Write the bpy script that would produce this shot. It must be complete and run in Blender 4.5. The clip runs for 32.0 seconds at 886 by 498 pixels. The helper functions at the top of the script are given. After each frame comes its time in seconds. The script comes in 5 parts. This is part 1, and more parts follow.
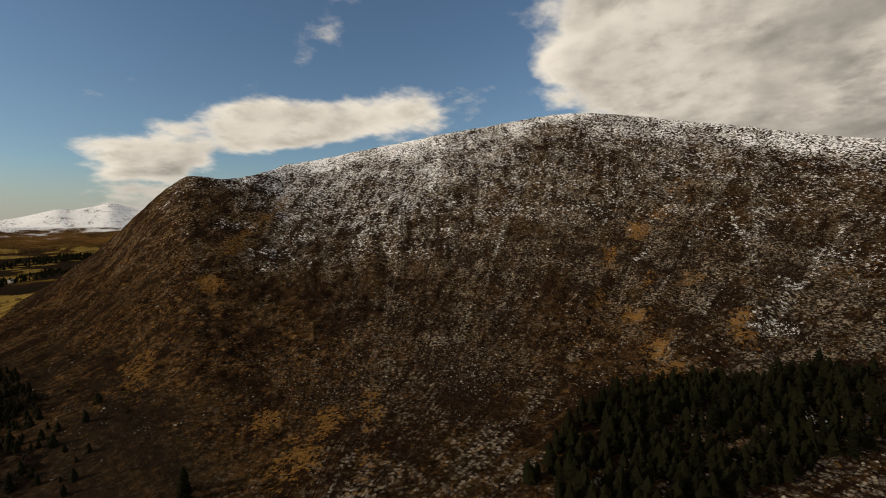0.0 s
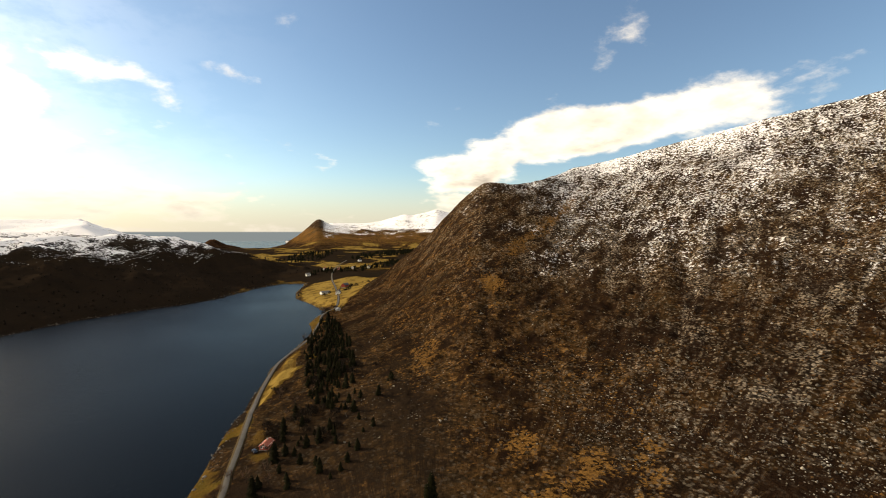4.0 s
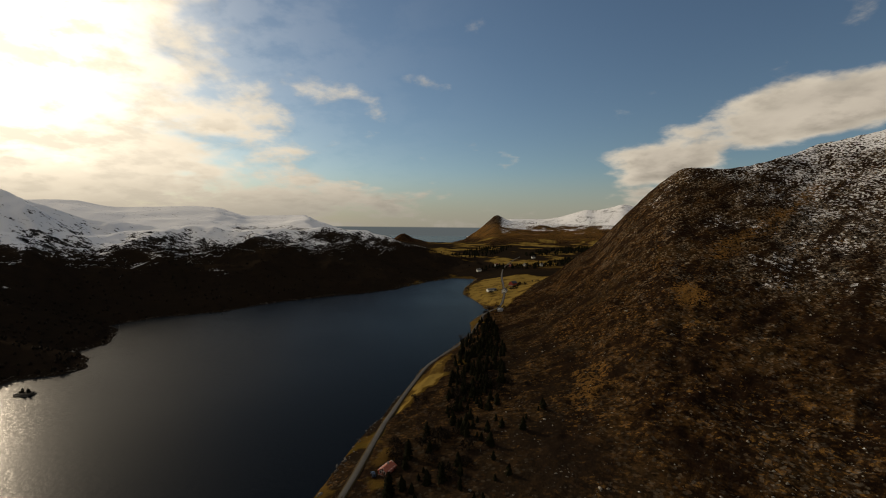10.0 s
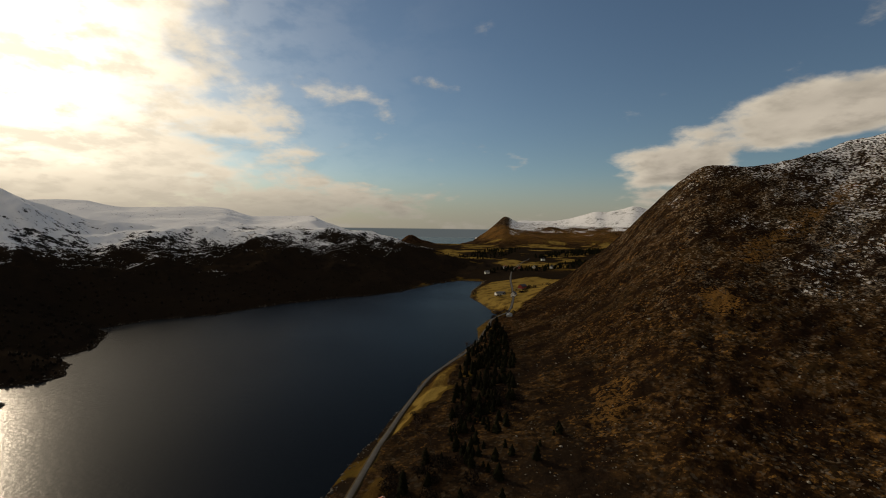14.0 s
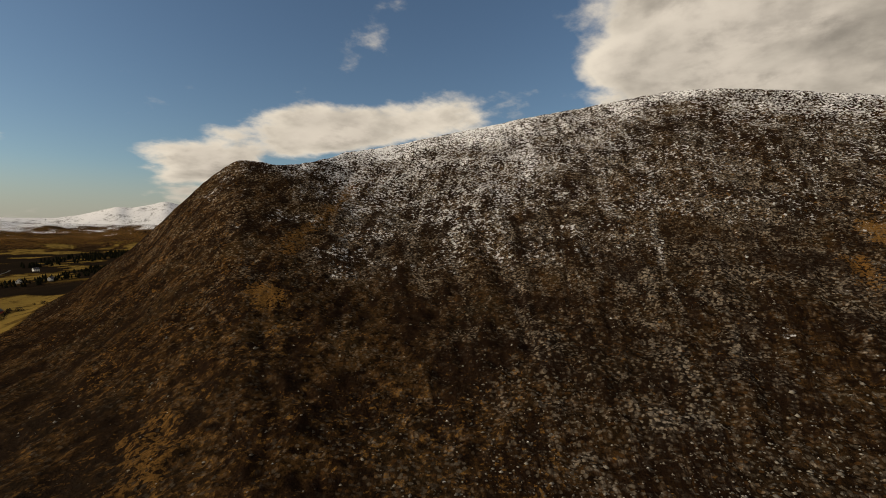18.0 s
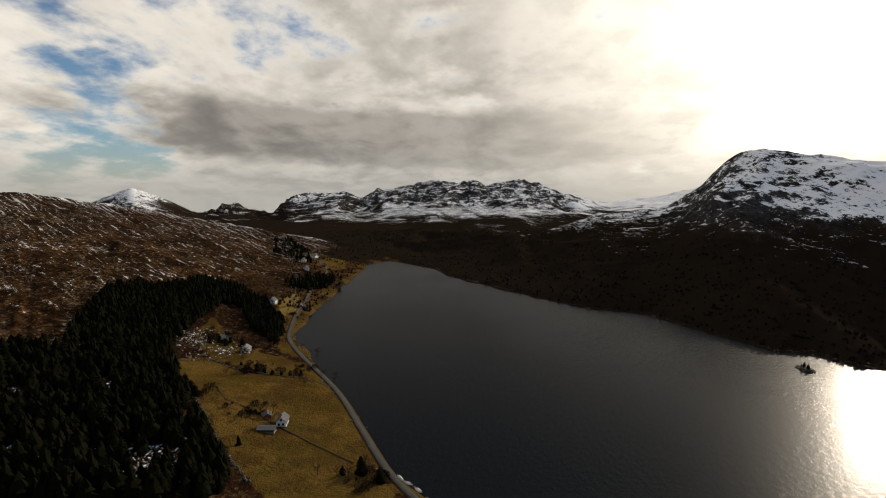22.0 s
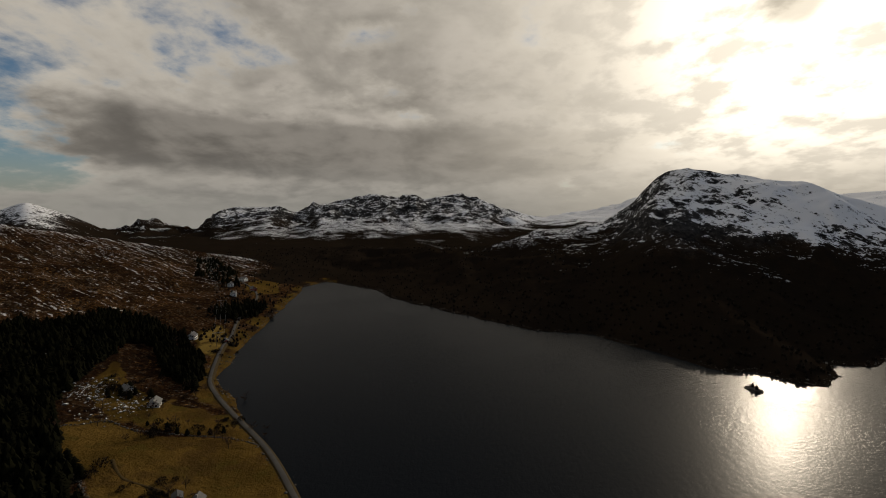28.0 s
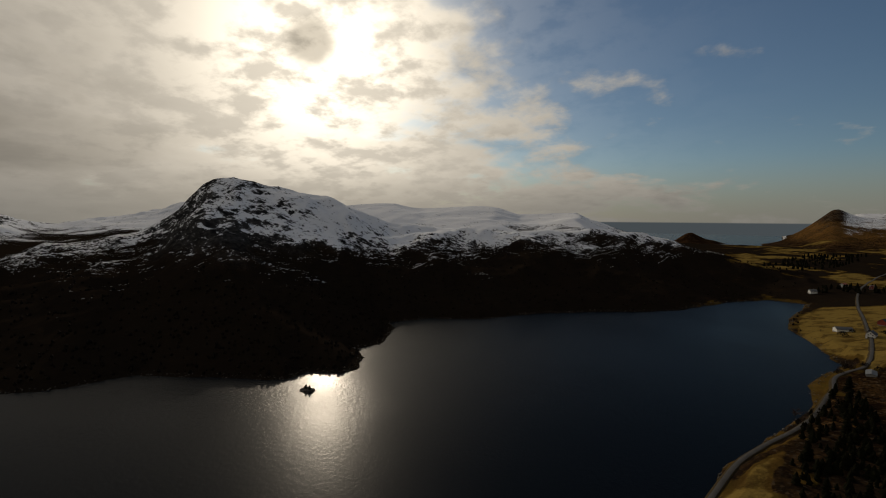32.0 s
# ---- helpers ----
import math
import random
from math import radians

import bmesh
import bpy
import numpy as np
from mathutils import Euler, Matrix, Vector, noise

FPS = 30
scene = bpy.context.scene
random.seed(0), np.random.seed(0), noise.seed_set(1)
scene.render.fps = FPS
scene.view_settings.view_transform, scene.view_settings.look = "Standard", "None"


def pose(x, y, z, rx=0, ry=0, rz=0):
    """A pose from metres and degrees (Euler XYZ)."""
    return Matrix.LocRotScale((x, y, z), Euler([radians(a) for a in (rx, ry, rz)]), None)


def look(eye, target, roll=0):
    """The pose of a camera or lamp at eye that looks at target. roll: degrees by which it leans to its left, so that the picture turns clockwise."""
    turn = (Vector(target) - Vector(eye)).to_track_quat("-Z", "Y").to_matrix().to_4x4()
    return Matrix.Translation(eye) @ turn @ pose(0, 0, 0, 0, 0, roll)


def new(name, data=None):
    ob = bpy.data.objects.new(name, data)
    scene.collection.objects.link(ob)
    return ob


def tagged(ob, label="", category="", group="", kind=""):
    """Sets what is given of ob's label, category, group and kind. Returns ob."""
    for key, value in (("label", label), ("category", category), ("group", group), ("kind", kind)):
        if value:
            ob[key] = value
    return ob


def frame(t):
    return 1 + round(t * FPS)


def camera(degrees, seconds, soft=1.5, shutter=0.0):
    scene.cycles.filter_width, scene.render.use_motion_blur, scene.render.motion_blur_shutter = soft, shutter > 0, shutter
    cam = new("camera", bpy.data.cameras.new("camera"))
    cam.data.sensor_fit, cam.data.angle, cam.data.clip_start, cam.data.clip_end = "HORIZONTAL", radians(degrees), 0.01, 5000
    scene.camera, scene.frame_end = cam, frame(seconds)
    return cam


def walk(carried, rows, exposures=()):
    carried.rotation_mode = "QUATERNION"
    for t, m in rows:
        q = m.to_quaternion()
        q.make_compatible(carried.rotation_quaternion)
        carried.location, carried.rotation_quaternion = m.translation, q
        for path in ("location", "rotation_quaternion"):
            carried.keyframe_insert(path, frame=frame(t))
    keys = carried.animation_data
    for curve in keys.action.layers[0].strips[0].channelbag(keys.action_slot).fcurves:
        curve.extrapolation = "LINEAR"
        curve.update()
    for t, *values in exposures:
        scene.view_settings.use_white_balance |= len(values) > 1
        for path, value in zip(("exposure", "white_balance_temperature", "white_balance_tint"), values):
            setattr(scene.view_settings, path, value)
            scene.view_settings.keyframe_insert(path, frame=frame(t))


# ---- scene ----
cam = camera(90, 32.0, soft=1.0)
PATH = [  # seconds, x, y, z, heading (clockwise from +y), pitch down, roll
    (0.0, -59.61, -67.72, 125.44, 59.16, 3.57, -1.13),
    (0.5, -56.29, -64.80, 125.01, 58.23, 3.56, -0.71),
    (1.0, -52.90, -61.86, 124.59, 58.37, 3.45, -0.56),
    (1.5, -49.33, -58.87, 124.20, 59.07, 3.28, -0.53),
    (2.0, -45.50, -55.82, 123.84, 59.85, 3.11, -0.48),
    (2.5, -41.39, -52.68, 123.52, 59.49, 2.91, -0.59),
    (3.0, -36.98, -49.49, 123.24, 51.35, 2.64, -0.51),
    (3.5, -32.25, -46.24, 122.99, 39.68, 2.58, -0.01),
    (4.0, -27.25, -42.93, 122.76, 23.03, 2.47, 0.13),
    (4.5, -22.24, -39.45, 122.56, 5.92, 2.43, 0.42),
    (6.5, -6.59, -20.75, 122.08, 3.44, 2.91, 0.85),
    (7.0, -4.74, -16.41, 121.94, 2.65, 3.02, 0.80),
    (7.5, -3.18, -12.15, 121.79, 2.02, 3.09, 0.81),
    (8.0, -1.89, -7.99, 121.64, 1.05, 3.05, 0.72),
    (8.5, -0.84, -3.95, 121.48, 0.07, 3.07, 0.64),
    (9.0, 0.00, 0.00, 121.31, 0.00, 3.08, 0.72),
    (9.5, 0.65, 3.87, 121.13, 0.49, 3.11, 0.57),
    (10.0, 1.20, 7.68, 120.95, 0.11, 3.09, 0.57),
    (10.5, 1.68, 11.44, 120.76, -0.07, 3.11, 0.62),
    (11.0, 2.14, 15.18, 120.56, -0.38, 3.02, 0.54),
    (11.5, 2.57, 18.89, 120.35, -0.09, 3.07, 0.69),
    (12.0, 2.95, 22.58, 120.13, 0.06, 3.04, 0.66),
    (12.5, 3.27, 26.24, 119.87, -0.40, 3.03, 0.76),
    (13.0, 3.56, 29.89, 119.59, -0.28, 3.04, 0.61),
    (13.5, 3.89, 33.58, 119.30, -0.61, 2.96, 0.70),
    (15.5, 6.36, 49.44, 117.87, -1.41, 2.85, 0.61),
    (16.0, 8.75, 54.28, 117.50, -1.37, 2.87, 0.47),
    (16.5, 11.47, 59.28, 117.15, 5.23, 2.78, 0.38),
    (17.0, 14.49, 64.41, 116.83, 17.21, 2.87, 0.29),
    (17.5, 17.66, 69.59, 116.55, 31.18, 2.98, -0.22),
    (18.0, 20.88, 74.73, 116.34, 54.12, 2.99, -0.26),
    (18.2, 22.18, 76.33, 116.42, 62.00, 3.02, -0.50),
    (18.5, 24.13, 78.74, 116.53, 77.00, 3.16, -0.90),
    (18.8, 26.07, 81.15, 116.64, 94.60, 3.24, -1.35),
    (19.0, 27.37, 82.76, 116.71, 106.50, 3.33, -1.37),
    (19.1, 28.02, 83.56, 116.75, 118.20, 3.64, -1.03),
    (19.2, 28.67, 84.37, 116.78, 129.90, 3.94, -0.69),
    (19.3, 29.32, 85.17, 116.82, 141.60, 4.25, -0.35),
    (19.4, 29.97, 85.97, 116.86, 153.30, 4.55, -0.01),
    (19.5, 30.62, 86.78, 116.89, 165.00, 4.86, 0.33),
    (19.6, 31.26, 87.58, 116.93, 176.70, 5.16, 0.67),
    (19.7, 31.91, 88.38, 116.97, 188.40, 5.47, 1.01),
    (19.8, 32.56, 89.18, 117.01, 200.10, 5.77, 1.35),
    (19.9, 33.21, 89.99, 117.04, 211.80, 5.93, 1.44),
    (20.0, 33.86, 90.79, 117.08, 223.50, 6.08, 1.53),
    (20.2, 34.75, 90.75, 117.28, 233.60, 5.90, 1.30),
    (20.5, 35.70, 90.08, 117.62, 245.69, 5.60, 0.98),
    (21.0, 37.14, 88.83, 118.20, 260.02, 5.34, 1.14),
    (21.5, 37.86, 87.35, 118.83, 265.33, 5.82, 0.38),
    (22.0, 37.65, 86.00, 119.50, 264.23, 6.46, 0.13),
    (22.5, 36.62, 84.88, 120.16, 263.58, 6.68, -0.13),
    (23.0, 35.00, 83.98, 120.76, 264.11, 6.78, -0.36),
    (23.5, 33.01, 83.25, 121.28, 264.91, 6.73, -0.43),
    (24.0, 30.75, 82.62, 121.72, 265.29, 6.60, -0.33),
    (24.5, 28.30, 82.02, 122.12, 265.39, 6.40, -0.19),
    (25.0, 25.71, 81.43, 122.49, 265.80, 5.87, 0.02),
    (25.5, 23.02, 80.81, 122.85, 263.86, 5.46, 0.29),
    (27.5, 12.84, 77.42, 125.18, 266.50, 4.59, 0.60),
    (28.0, 9.43, 77.79, 126.15, 272.16, 4.73, 0.02),
    (28.5, 5.86, 78.46, 127.19, 277.97, 4.47, -0.54),
    (29.0, 2.28, 79.45, 128.26, 283.41, 4.63, -0.25),
    (29.5, -1.19, 80.75, 129.35, 288.92, 4.56, -0.28),
    (30.0, -4.38, 82.36, 130.41, 294.68, 4.65, -0.24),
    (30.5, -7.17, 84.24, 131.44, 301.03, 4.46, -0.29),
    (31.0, -9.55, 86.33, 132.41, 309.08, 4.18, -0.32),
    (31.5, -11.59, 88.56, 133.35, 317.11, 3.99, -0.04),
    (32.0, -13.43, 90.86, 134.26, 325.95, 3.94, 0.38),
]

walk(cam, [(t, pose(x, y, z, 90 - p, 0, -h) @ pose(0, 0, 0, 0, 0, r)) for t, x, y, z, h, p, r in PATH],
     exposures=[(0.0, -0.2, 7800, 11), (1.0, 0.1, 7800, 11), (2.5, 0.48, 7800, 11), (4.0, 0.75, 8700, 12), (5.0, 0.35, 8500, 11), (7.0, -0.25, 8100, 11), (9.0, -0.55, 8250, 11),
                (16.0, -0.7, 8300, 11), (17.5, -0.4, 8100, 11), (18.5, -0.2, 8050, 12), (19.0, 0.0, 7950, 12), (20.0, 0.25, 7850, 12), (21.0, 0.1, 7650, 11),
                (22.0, -0.1, 7400, 11), (23.0, -0.3, 7400, 11), (25.0, -0.48, 7550, 11), (27.5, -0.8, 7600, 11), (28.0, -0.9, 7600, 11),
                (30.0, -1.25, 7600, 11), (32.0, -1.3, 7600, 11)])

# ---- world, sun ----
SUN_AZ, SUN_EL = -49.5, 19.5


def toward(az, el):
    a, e = radians(az), radians(el)
    return Vector((math.sin(a) * math.cos(e), math.cos(a) * math.cos(e), math.sin(e)))


class Nodes:
    """Short hand for a node tree."""

    def __init__(self, tree):
        self.t = tree

    def add(self, kind, **values):
        n = self.t.nodes.new(kind)
        for k, v in values.items():
            setattr(n, k, v)
        return n

    def link(self, a, b):
        self.t.links.new(a, b)

    def put(self, socket, v):
        if isinstance(v, bpy.types.NodeSocket):
            self.link(v, socket)
        else:
            socket.default_value = v

    def m(self, op, a, b=0.0, c=0.0, clamp=False):
        n = self.add("ShaderNodeMath", operation=op, use_clamp=clamp)
        for s, v in zip(n.inputs, (a, b, c)):
            self.put(s, v)
        return n.outputs[0]

    def v(self, op, a, b=(0, 0, 0)):
        n = self.add("ShaderNodeVectorMath", operation=op)
        self.put(n.inputs[0], a)
        self.put(n.inputs[1], b)
        return n.outputs["Value" if op in ("DOT_PRODUCT", "LENGTH") else "Vector"]

    def ramp(self, x, lo, hi):
        n = self.add("ShaderNodeMapRange", interpolation_type="SMOOTHSTEP")
        for i, v in enumerate((x, lo, hi, 0.0, 1.0)):
            self.put(n.inputs[i], v)
        return n.outputs[0]

    def mix(self, f, a, b):
        n = self.add("ShaderNodeMix", data_type="RGBA", clamp_factor=True)
        self.put(n.inputs[0], f)
        for s, v in ((n.inputs[6], a), (n.inputs[7], b)):
            self.put(s, v if isinstance(v, bpy.types.NodeSocket) else (*v[:3], 1))
        return n.outputs[2]

    def noise(self, vec, scale, detail=4.0, rough=0.55, dist=0.0):
        n = self.add("ShaderNodeTexNoise")
        self.put(n.inputs["Vector"], vec)
        for k, v in (("Scale", scale), ("Detail", detail), ("Roughness", rough), ("Distortion", dist)):
            self.put(n.inputs[k], v)
        return n.outputs[0]


def build_world():
    world = bpy.data.worlds.new("sky")
    scene.world = world
    world.use_nodes = True
    world.node_tree.nodes.clear()
    n = Nodes(world.node_tree)
    way = n.add("ShaderNodeTexCoord").outputs["Generated"]
    sep = n.add("ShaderNodeSeparateXYZ")
    n.link(way, sep.inputs[0])
    z = sep.outputs[2]
    sky = n.add("ShaderNodeTexSky", sky_type="NISHITA", sun_disc=False, sun_elevation=radians(SUN_EL),
                sun_rotation=radians(SUN_AZ), altitude=200, air_density=1.0, dust_density=0.6, ozone_density=1.6)
    blue = n.v("SCALE", n.v("MULTIPLY", sky.outputs[0], (0.78, 1.02, 1.26)))
    blue.node.inputs["Scale"].default_value = 0.095
    # the clouds lie in a flat deck overhead, so they narrow towards the horizon
    flat = n.v("SCALE", n.v("MULTIPLY", way, (1.0, 1.0, 0.9)))
    n.link(n.m("DIVIDE", 1.0, n.m("ADD", n.m("MAXIMUM", z, 0.0), 0.30)), flat.node.inputs["Scale"])
    big = n.noise(flat, 2.3, 6, 0.5, 0.15)
    small = n.noise(flat, 8.0, 7, 0.6, 0.1)
    aside = n.v("ADD", flat, tuple(toward(SUN_AZ, 10) * 0.09))
    big2 = n.noise(aside, 2.3, 6, 0.5, 0.15)
    soft = n.noise(flat, 4.4, 6, 0.55, 0.1)
    sun = n.v("DOT_PRODUCT", way, tuple(toward(SUN_AZ, SUN_EL)))

    def near(az, el, inner, outer):
        d = n.v("DOT_PRODUCT", way, tuple(toward(az, el)))
        return n.ramp(d, math.cos(radians(outer)), math.cos(radians(inner)))
    # cover: overcast over the head of the lake, clear towards the mountain
    cover = n.m("MULTIPLY", near(-122, 24, 30, 84), 0.46)
    for az, el, inner, outer, amount in CLOUDS:
        cover = n.m("ADD", cover, n.m("MULTIPLY", near(az, el, inner, outer), amount))
    bank = 0.0
    # flat banks of cloud low over the head of the lake
    pressed = n.v("NORMALIZE", n.v("MULTIPLY", way, (1.0, 1.0, 4.0)))
    for az, el, inner, outer, amount in BANKS:
        d = toward(az, el)
        d = Vector((d.x, d.y, d.z * 4)).normalized()
        bank = n.m("ADD", bank, n.m("MULTIPLY", n.ramp(n.v("DOT_PRODUCT", pressed, tuple(d)), math.cos(radians(outer)), math.cos(radians(inner))), amount))
    for az, el, inner, outer, amount in STREAKS:
        d = toward(az, el)
        d = Vector((d.x, d.y, d.z * 4)).normalized()
        cover = n.m("ADD", cover, n.m("MULTIPLY", n.ramp(n.v("DOT_PRODUCT", pressed, tuple(d)), math.cos(radians(outer)), math.cos(radians(inner))), amount))
    cover = n.m("ADD", cover, bank)
    low = n.m("MULTIPLY", n.ramp(z, 0.11, 0.0), 0.16)
    cover = n.m("ADD", cover, low)
    thick = n.m("ADD", n.m("ADD", n.m("MULTIPLY", big, 1.5), n.m("MULTIPLY", small, 0.6)), n.m("SUBTRACT", cover, 0.80))
    mask = n.ramp(thick, 0.35, 0.68)
    deep = n.ramp(thick, 0.50, 0.95)
    glow = n.m("POWER", n.m("MAXIMUM", sun, 0.0), 9.0)
    core = n.m("POWER", n.m("MAXIMUM", sun, 0.0), 55.0)
    lit = n.mix(deep, (0.90, 0.90, 0.88), (0.52, 0.515, 0.51))
    edge = n.ramp(n.m("SUBTRACT", big, big2), -0.02, 0.14)
    lit = n.mix(n.m("MULTIPLY", n.m("MULTIPLY", edge, 0.6), n.m("SUBTRACT", 1.0, n.m("MULTIPLY", deep, 0.75))), lit, (0.92, 0.92, 0.89))
    under_side = n.ramp(n.m("SUBTRACT", big2, big), 0.0, 0.14)
    lit = n.mix(n.m("MULTIPLY", under_side, 0.35), lit, (0.30, 0.30, 0.30))
    lit = n.mix(n.m("MULTIPLY", n.ramp(soft, 0.42, 0.66), n.m("MULTIPLY", deep, 0.55)), lit, (0.62, 0.62, 0.61))
    lit = n.mix(n.m("MULTIPLY", n.ramp(n.m("ADD", bank, n.m("MULTIPLY", n.m("SUBTRACT", n.m("ADD", n.m("MULTIPLY", soft, 0.5), n.m("MULTIPLY", big, 0.5)), 0.5), 1.3)), 0.06, 0.36), 0.85), lit, (0.25, 0.247, 0.245))
    lit = n.mix(n.m("MULTIPLY", n.ramp(n.m("ADD", n.m("MULTIPLY", soft, 0.65), n.m("MULTIPLY", small, 0.35)), 0.52, 0.36), n.m("MULTIPLY", deep, 0.6)), lit, (0.27, 0.268, 0.268))
    folds = n.ramp(n.m("ADD", n.m("MULTIPLY", n.noise(flat, 2.4, 5, 0.5, 0.3), 0.8), n.m("MULTIPLY", small, 0.2)), 0.38, 0.62)
    shaded = n.v("SCALE", lit)
    n.link(n.m("ADD", n.m("MULTIPLY", folds, 0.65), 0.72), shaded.node.inputs["Scale"])
    lit = n.mix(deep, lit, shaded)
    warm = n.mix(glow, lit, (1.5, 1.47, 1.38))
    cloud = n.mix(mask, blue, warm)
    shine = n.v("SCALE", (1.0, 0.97, 0.89))
    n.link(n.m("ADD", n.m("MULTIPLY", core, 2.6), n.m("MULTIPLY", glow, 0.35)), shine.node.inputs["Scale"])
    veil = n.m("SUBTRACT", 1.0, n.m("MULTIPLY", n.ramp(n.m("ADD", n.m("MULTIPLY", soft, 0.8), n.m("MULTIPLY", small, 0.5)), 0.58, 0.76), 0.85))
    shine2 = n.v("SCALE", shine)
    n.link(veil, shine2.node.inputs["Scale"])
    total = n.v("ADD", cloud, shine2)
    # a small soft-edged grey disc added to the sky colour close to the sun
    grey_disc = n.ramp(n.m("ADD", n.m("DIVIDE", n.m("SUBTRACT", 1.0, n.v("DOT_PRODUCT", way, tuple(toward(SUN_AZ - 1.2, SUN_EL + 1.0)))), 0.0012), n.m("MULTIPLY", n.m("SUBTRACT", soft, 0.5), 3.0)), 1.7, 0.1)
    total = n.mix(n.m("MULTIPLY", grey_disc, 0.72), total, (0.62, 0.59, 0.52))
    haze = n.m("MULTIPLY", n.ramp(z, 0.13, 0.0), 0.8)
    total = n.mix(haze, total, n.mix(glow, (0.40, 0.42, 0.43), (0.85, 0.82, 0.74)))
    # the sea's far part, past where the ground sheet ends
    north = n.ramp(sep.outputs[1], 0.88, 0.92)
    under = n.m("MULTIPLY", north, n.ramp(z, -0.0035, -0.0065))
    seen = n.mix(under, total, (0.13, 0.17, 0.21))
    back = n.add("ShaderNodeBackground")
    n.link(seen, back.inputs[0])
    back.inputs[1].default_value = 1.0
    out = n.add("ShaderNodeOutputWorld")
    n.link(back.outputs[0], out.inputs[0])


# clouds that stand by themselves: heading, height, inner and outer width in degrees, thickness
CLOUDS = [(26, 4.6, 1, 5, 0.32), (30, 5.0, 1, 4, 0.2), (94, 20, 12, 25, 0.62),
          (-133, 5, 2, 11, -0.30), (-136, 22, 4, 16, -0.16), (-45, 17, 8, 24, 0.10), (10, 24, 10, 34, -0.12),
          (140, 20, 22, 50, 0.32), (-50, 12, 6, 28, 0.32), (-22, 5, 3, 20, 0.22), (-95, 9, 4, 26, 0.16), (-75, 6.5, 2, 14, 0.14)]
STREAKS = [(24, 7.4, 1, 9, 0.26), (29, 9.2, 1, 9, 0.28), (35, 10.4, 1, 9, 0.27), (41, 11.6, 1, 9, 0.25), (47, 12.8, 1, 8, 0.23), (53, 13.8, 1, 7, 0.20)]
BANKS = [(-126, 8.0, 4, 15, 0.26), (-116, 7.2, 5, 15, 0.2), (-105, 7.0, 5, 15, 0.24), (-95, 6.8, 5, 15, 0.26), (-85, 6.8, 5, 15, 0.30), (-77, 6.8, 4, 12, 0.30), (-70, 7.2, 2, 9, 0.24), (-84, 13, 5, 18, 0.06), (-73, 10.5, 3, 10, 0.08)]
build_world()
sun = new("sun", bpy.data.lights.new("sun", "SUN"))
sun.data.energy, sun.data.angle, sun.data.color = 3.4, radians(0.6), (1.0, 0.93, 0.82)
sun.matrix_world = look(tuple(toward(SUN_AZ, SUN_EL) * 900), (0, 0, 0))

# ---- the lie of the land ----
CENTRE = (0.0, 30.0)
LAKE = np.array([
    (79, 1004), (46, 855), (39, 784), (70, 637), (37, 552), (36, 507), (10, 435), (-10, 388), (-34, 294), (-45, 249), (-54, 200),
    (-66, 150), (-98, 96), (-142, 44), (-190, 15), (-264, -40), (-305, -68), (-326, -81), (-401, -94), (-512, -108), (-638, -117),
    (-740, -130), (-800, -105), (-708, -5), (-632, 30), (-565, 90), (-500, 145), (-450, 195), (-434, 250), (-350, 298), (-322, 316),
    (-325, 337), (-300, 352), (-293, 366), (-308, 398), (-340, 412), (-330, 440), (-358, 500), (-385, 520), (-355, 570),
    (-298, 605), (-249, 686), (-177, 753), (-128, 783), (-88, 828), (-28, 952), (30, 1018)], float)


def vhash(ix, iy, seed):
    h = (ix.astype(np.int64) * 374761393 + iy.astype(np.int64) * 668265263 + seed * 1442695041) & 0xFFFFFFFF
    h = ((h ^ (h >> 13)) * 1274126177) & 0xFFFFFFFF
    return ((h ^ (h >> 16)) & 0xFFFF) / 65535.0


def vnoise(x, y, seed=0):
    x, y = np.asarray(x, float), np.asarray(y, float)
    ix, iy = np.floor(x), np.floor(y)
    u, v = x - ix, y - iy
    u, v = u * u * u * (u * (u * 6 - 15) + 10), v * v * v * (v * (v * 6 - 15) + 10)
    a, b = vhash(ix, iy, seed), vhash(ix + 1, iy, seed)
    c, d = vhash(ix, iy + 1, seed), vhash(ix + 1, iy + 1, seed)
    return (a + (b - a) * u) * (1 - v) + (c + (d - c) * u) * v - 0.5


def fbm(x, y, size, octaves=4, seed=0, gain=0.5):
    total, amp, f = 0.0, 1.0, 1.0 / size
    for i in range(octaves):
        total = total + amp * vnoise(x * f + 17.3 * i, y * f - 9.1 * i, seed + i)
        amp, f = amp * gain, f * 2.03
    return total


def ridged(x, y, size, octaves=4, seed=0):
    total, amp, f = 0.0, 1.0, 1.0 / size
    for i in range(octaves):
        total = total + amp * (0.5 - 2 * np.abs(vnoise(x * f + 5.7 * i, y * f + 3.3 * i, seed + i)))
        amp, f = amp * 0.5, f * 2.1
    return total


def step(x, lo, hi):
    t = np.clip((x - lo) / (hi - lo), 0, 1)
    return t * t * (3 - 2 * t)


def polygon_distance(x, y, poly):
    """Signed distance to a polygon, positive outside."""
    best = np.full(np.shape(x), 1e12)
    inside = np.zeros(np.shape(x), bool)
    for (ax, ay), (bx, by) in zip(poly, np.roll(poly, -1, 0)):
        dx, dy = bx - ax, by - ay
        t = np.clip(((x - ax) * dx + (y - ay) * dy) / (dx * dx + dy * dy), 0, 1)
        best = np.minimum(best, (x - ax - t * dx) ** 2 + (y - ay - t * dy) ** 2)
        if dy:
            inside ^= ((ay > y) != (by > y)) & (x < ax + (y - ay) / dy * dx)
    return np.where(inside, -1, 1) * np.sqrt(best)


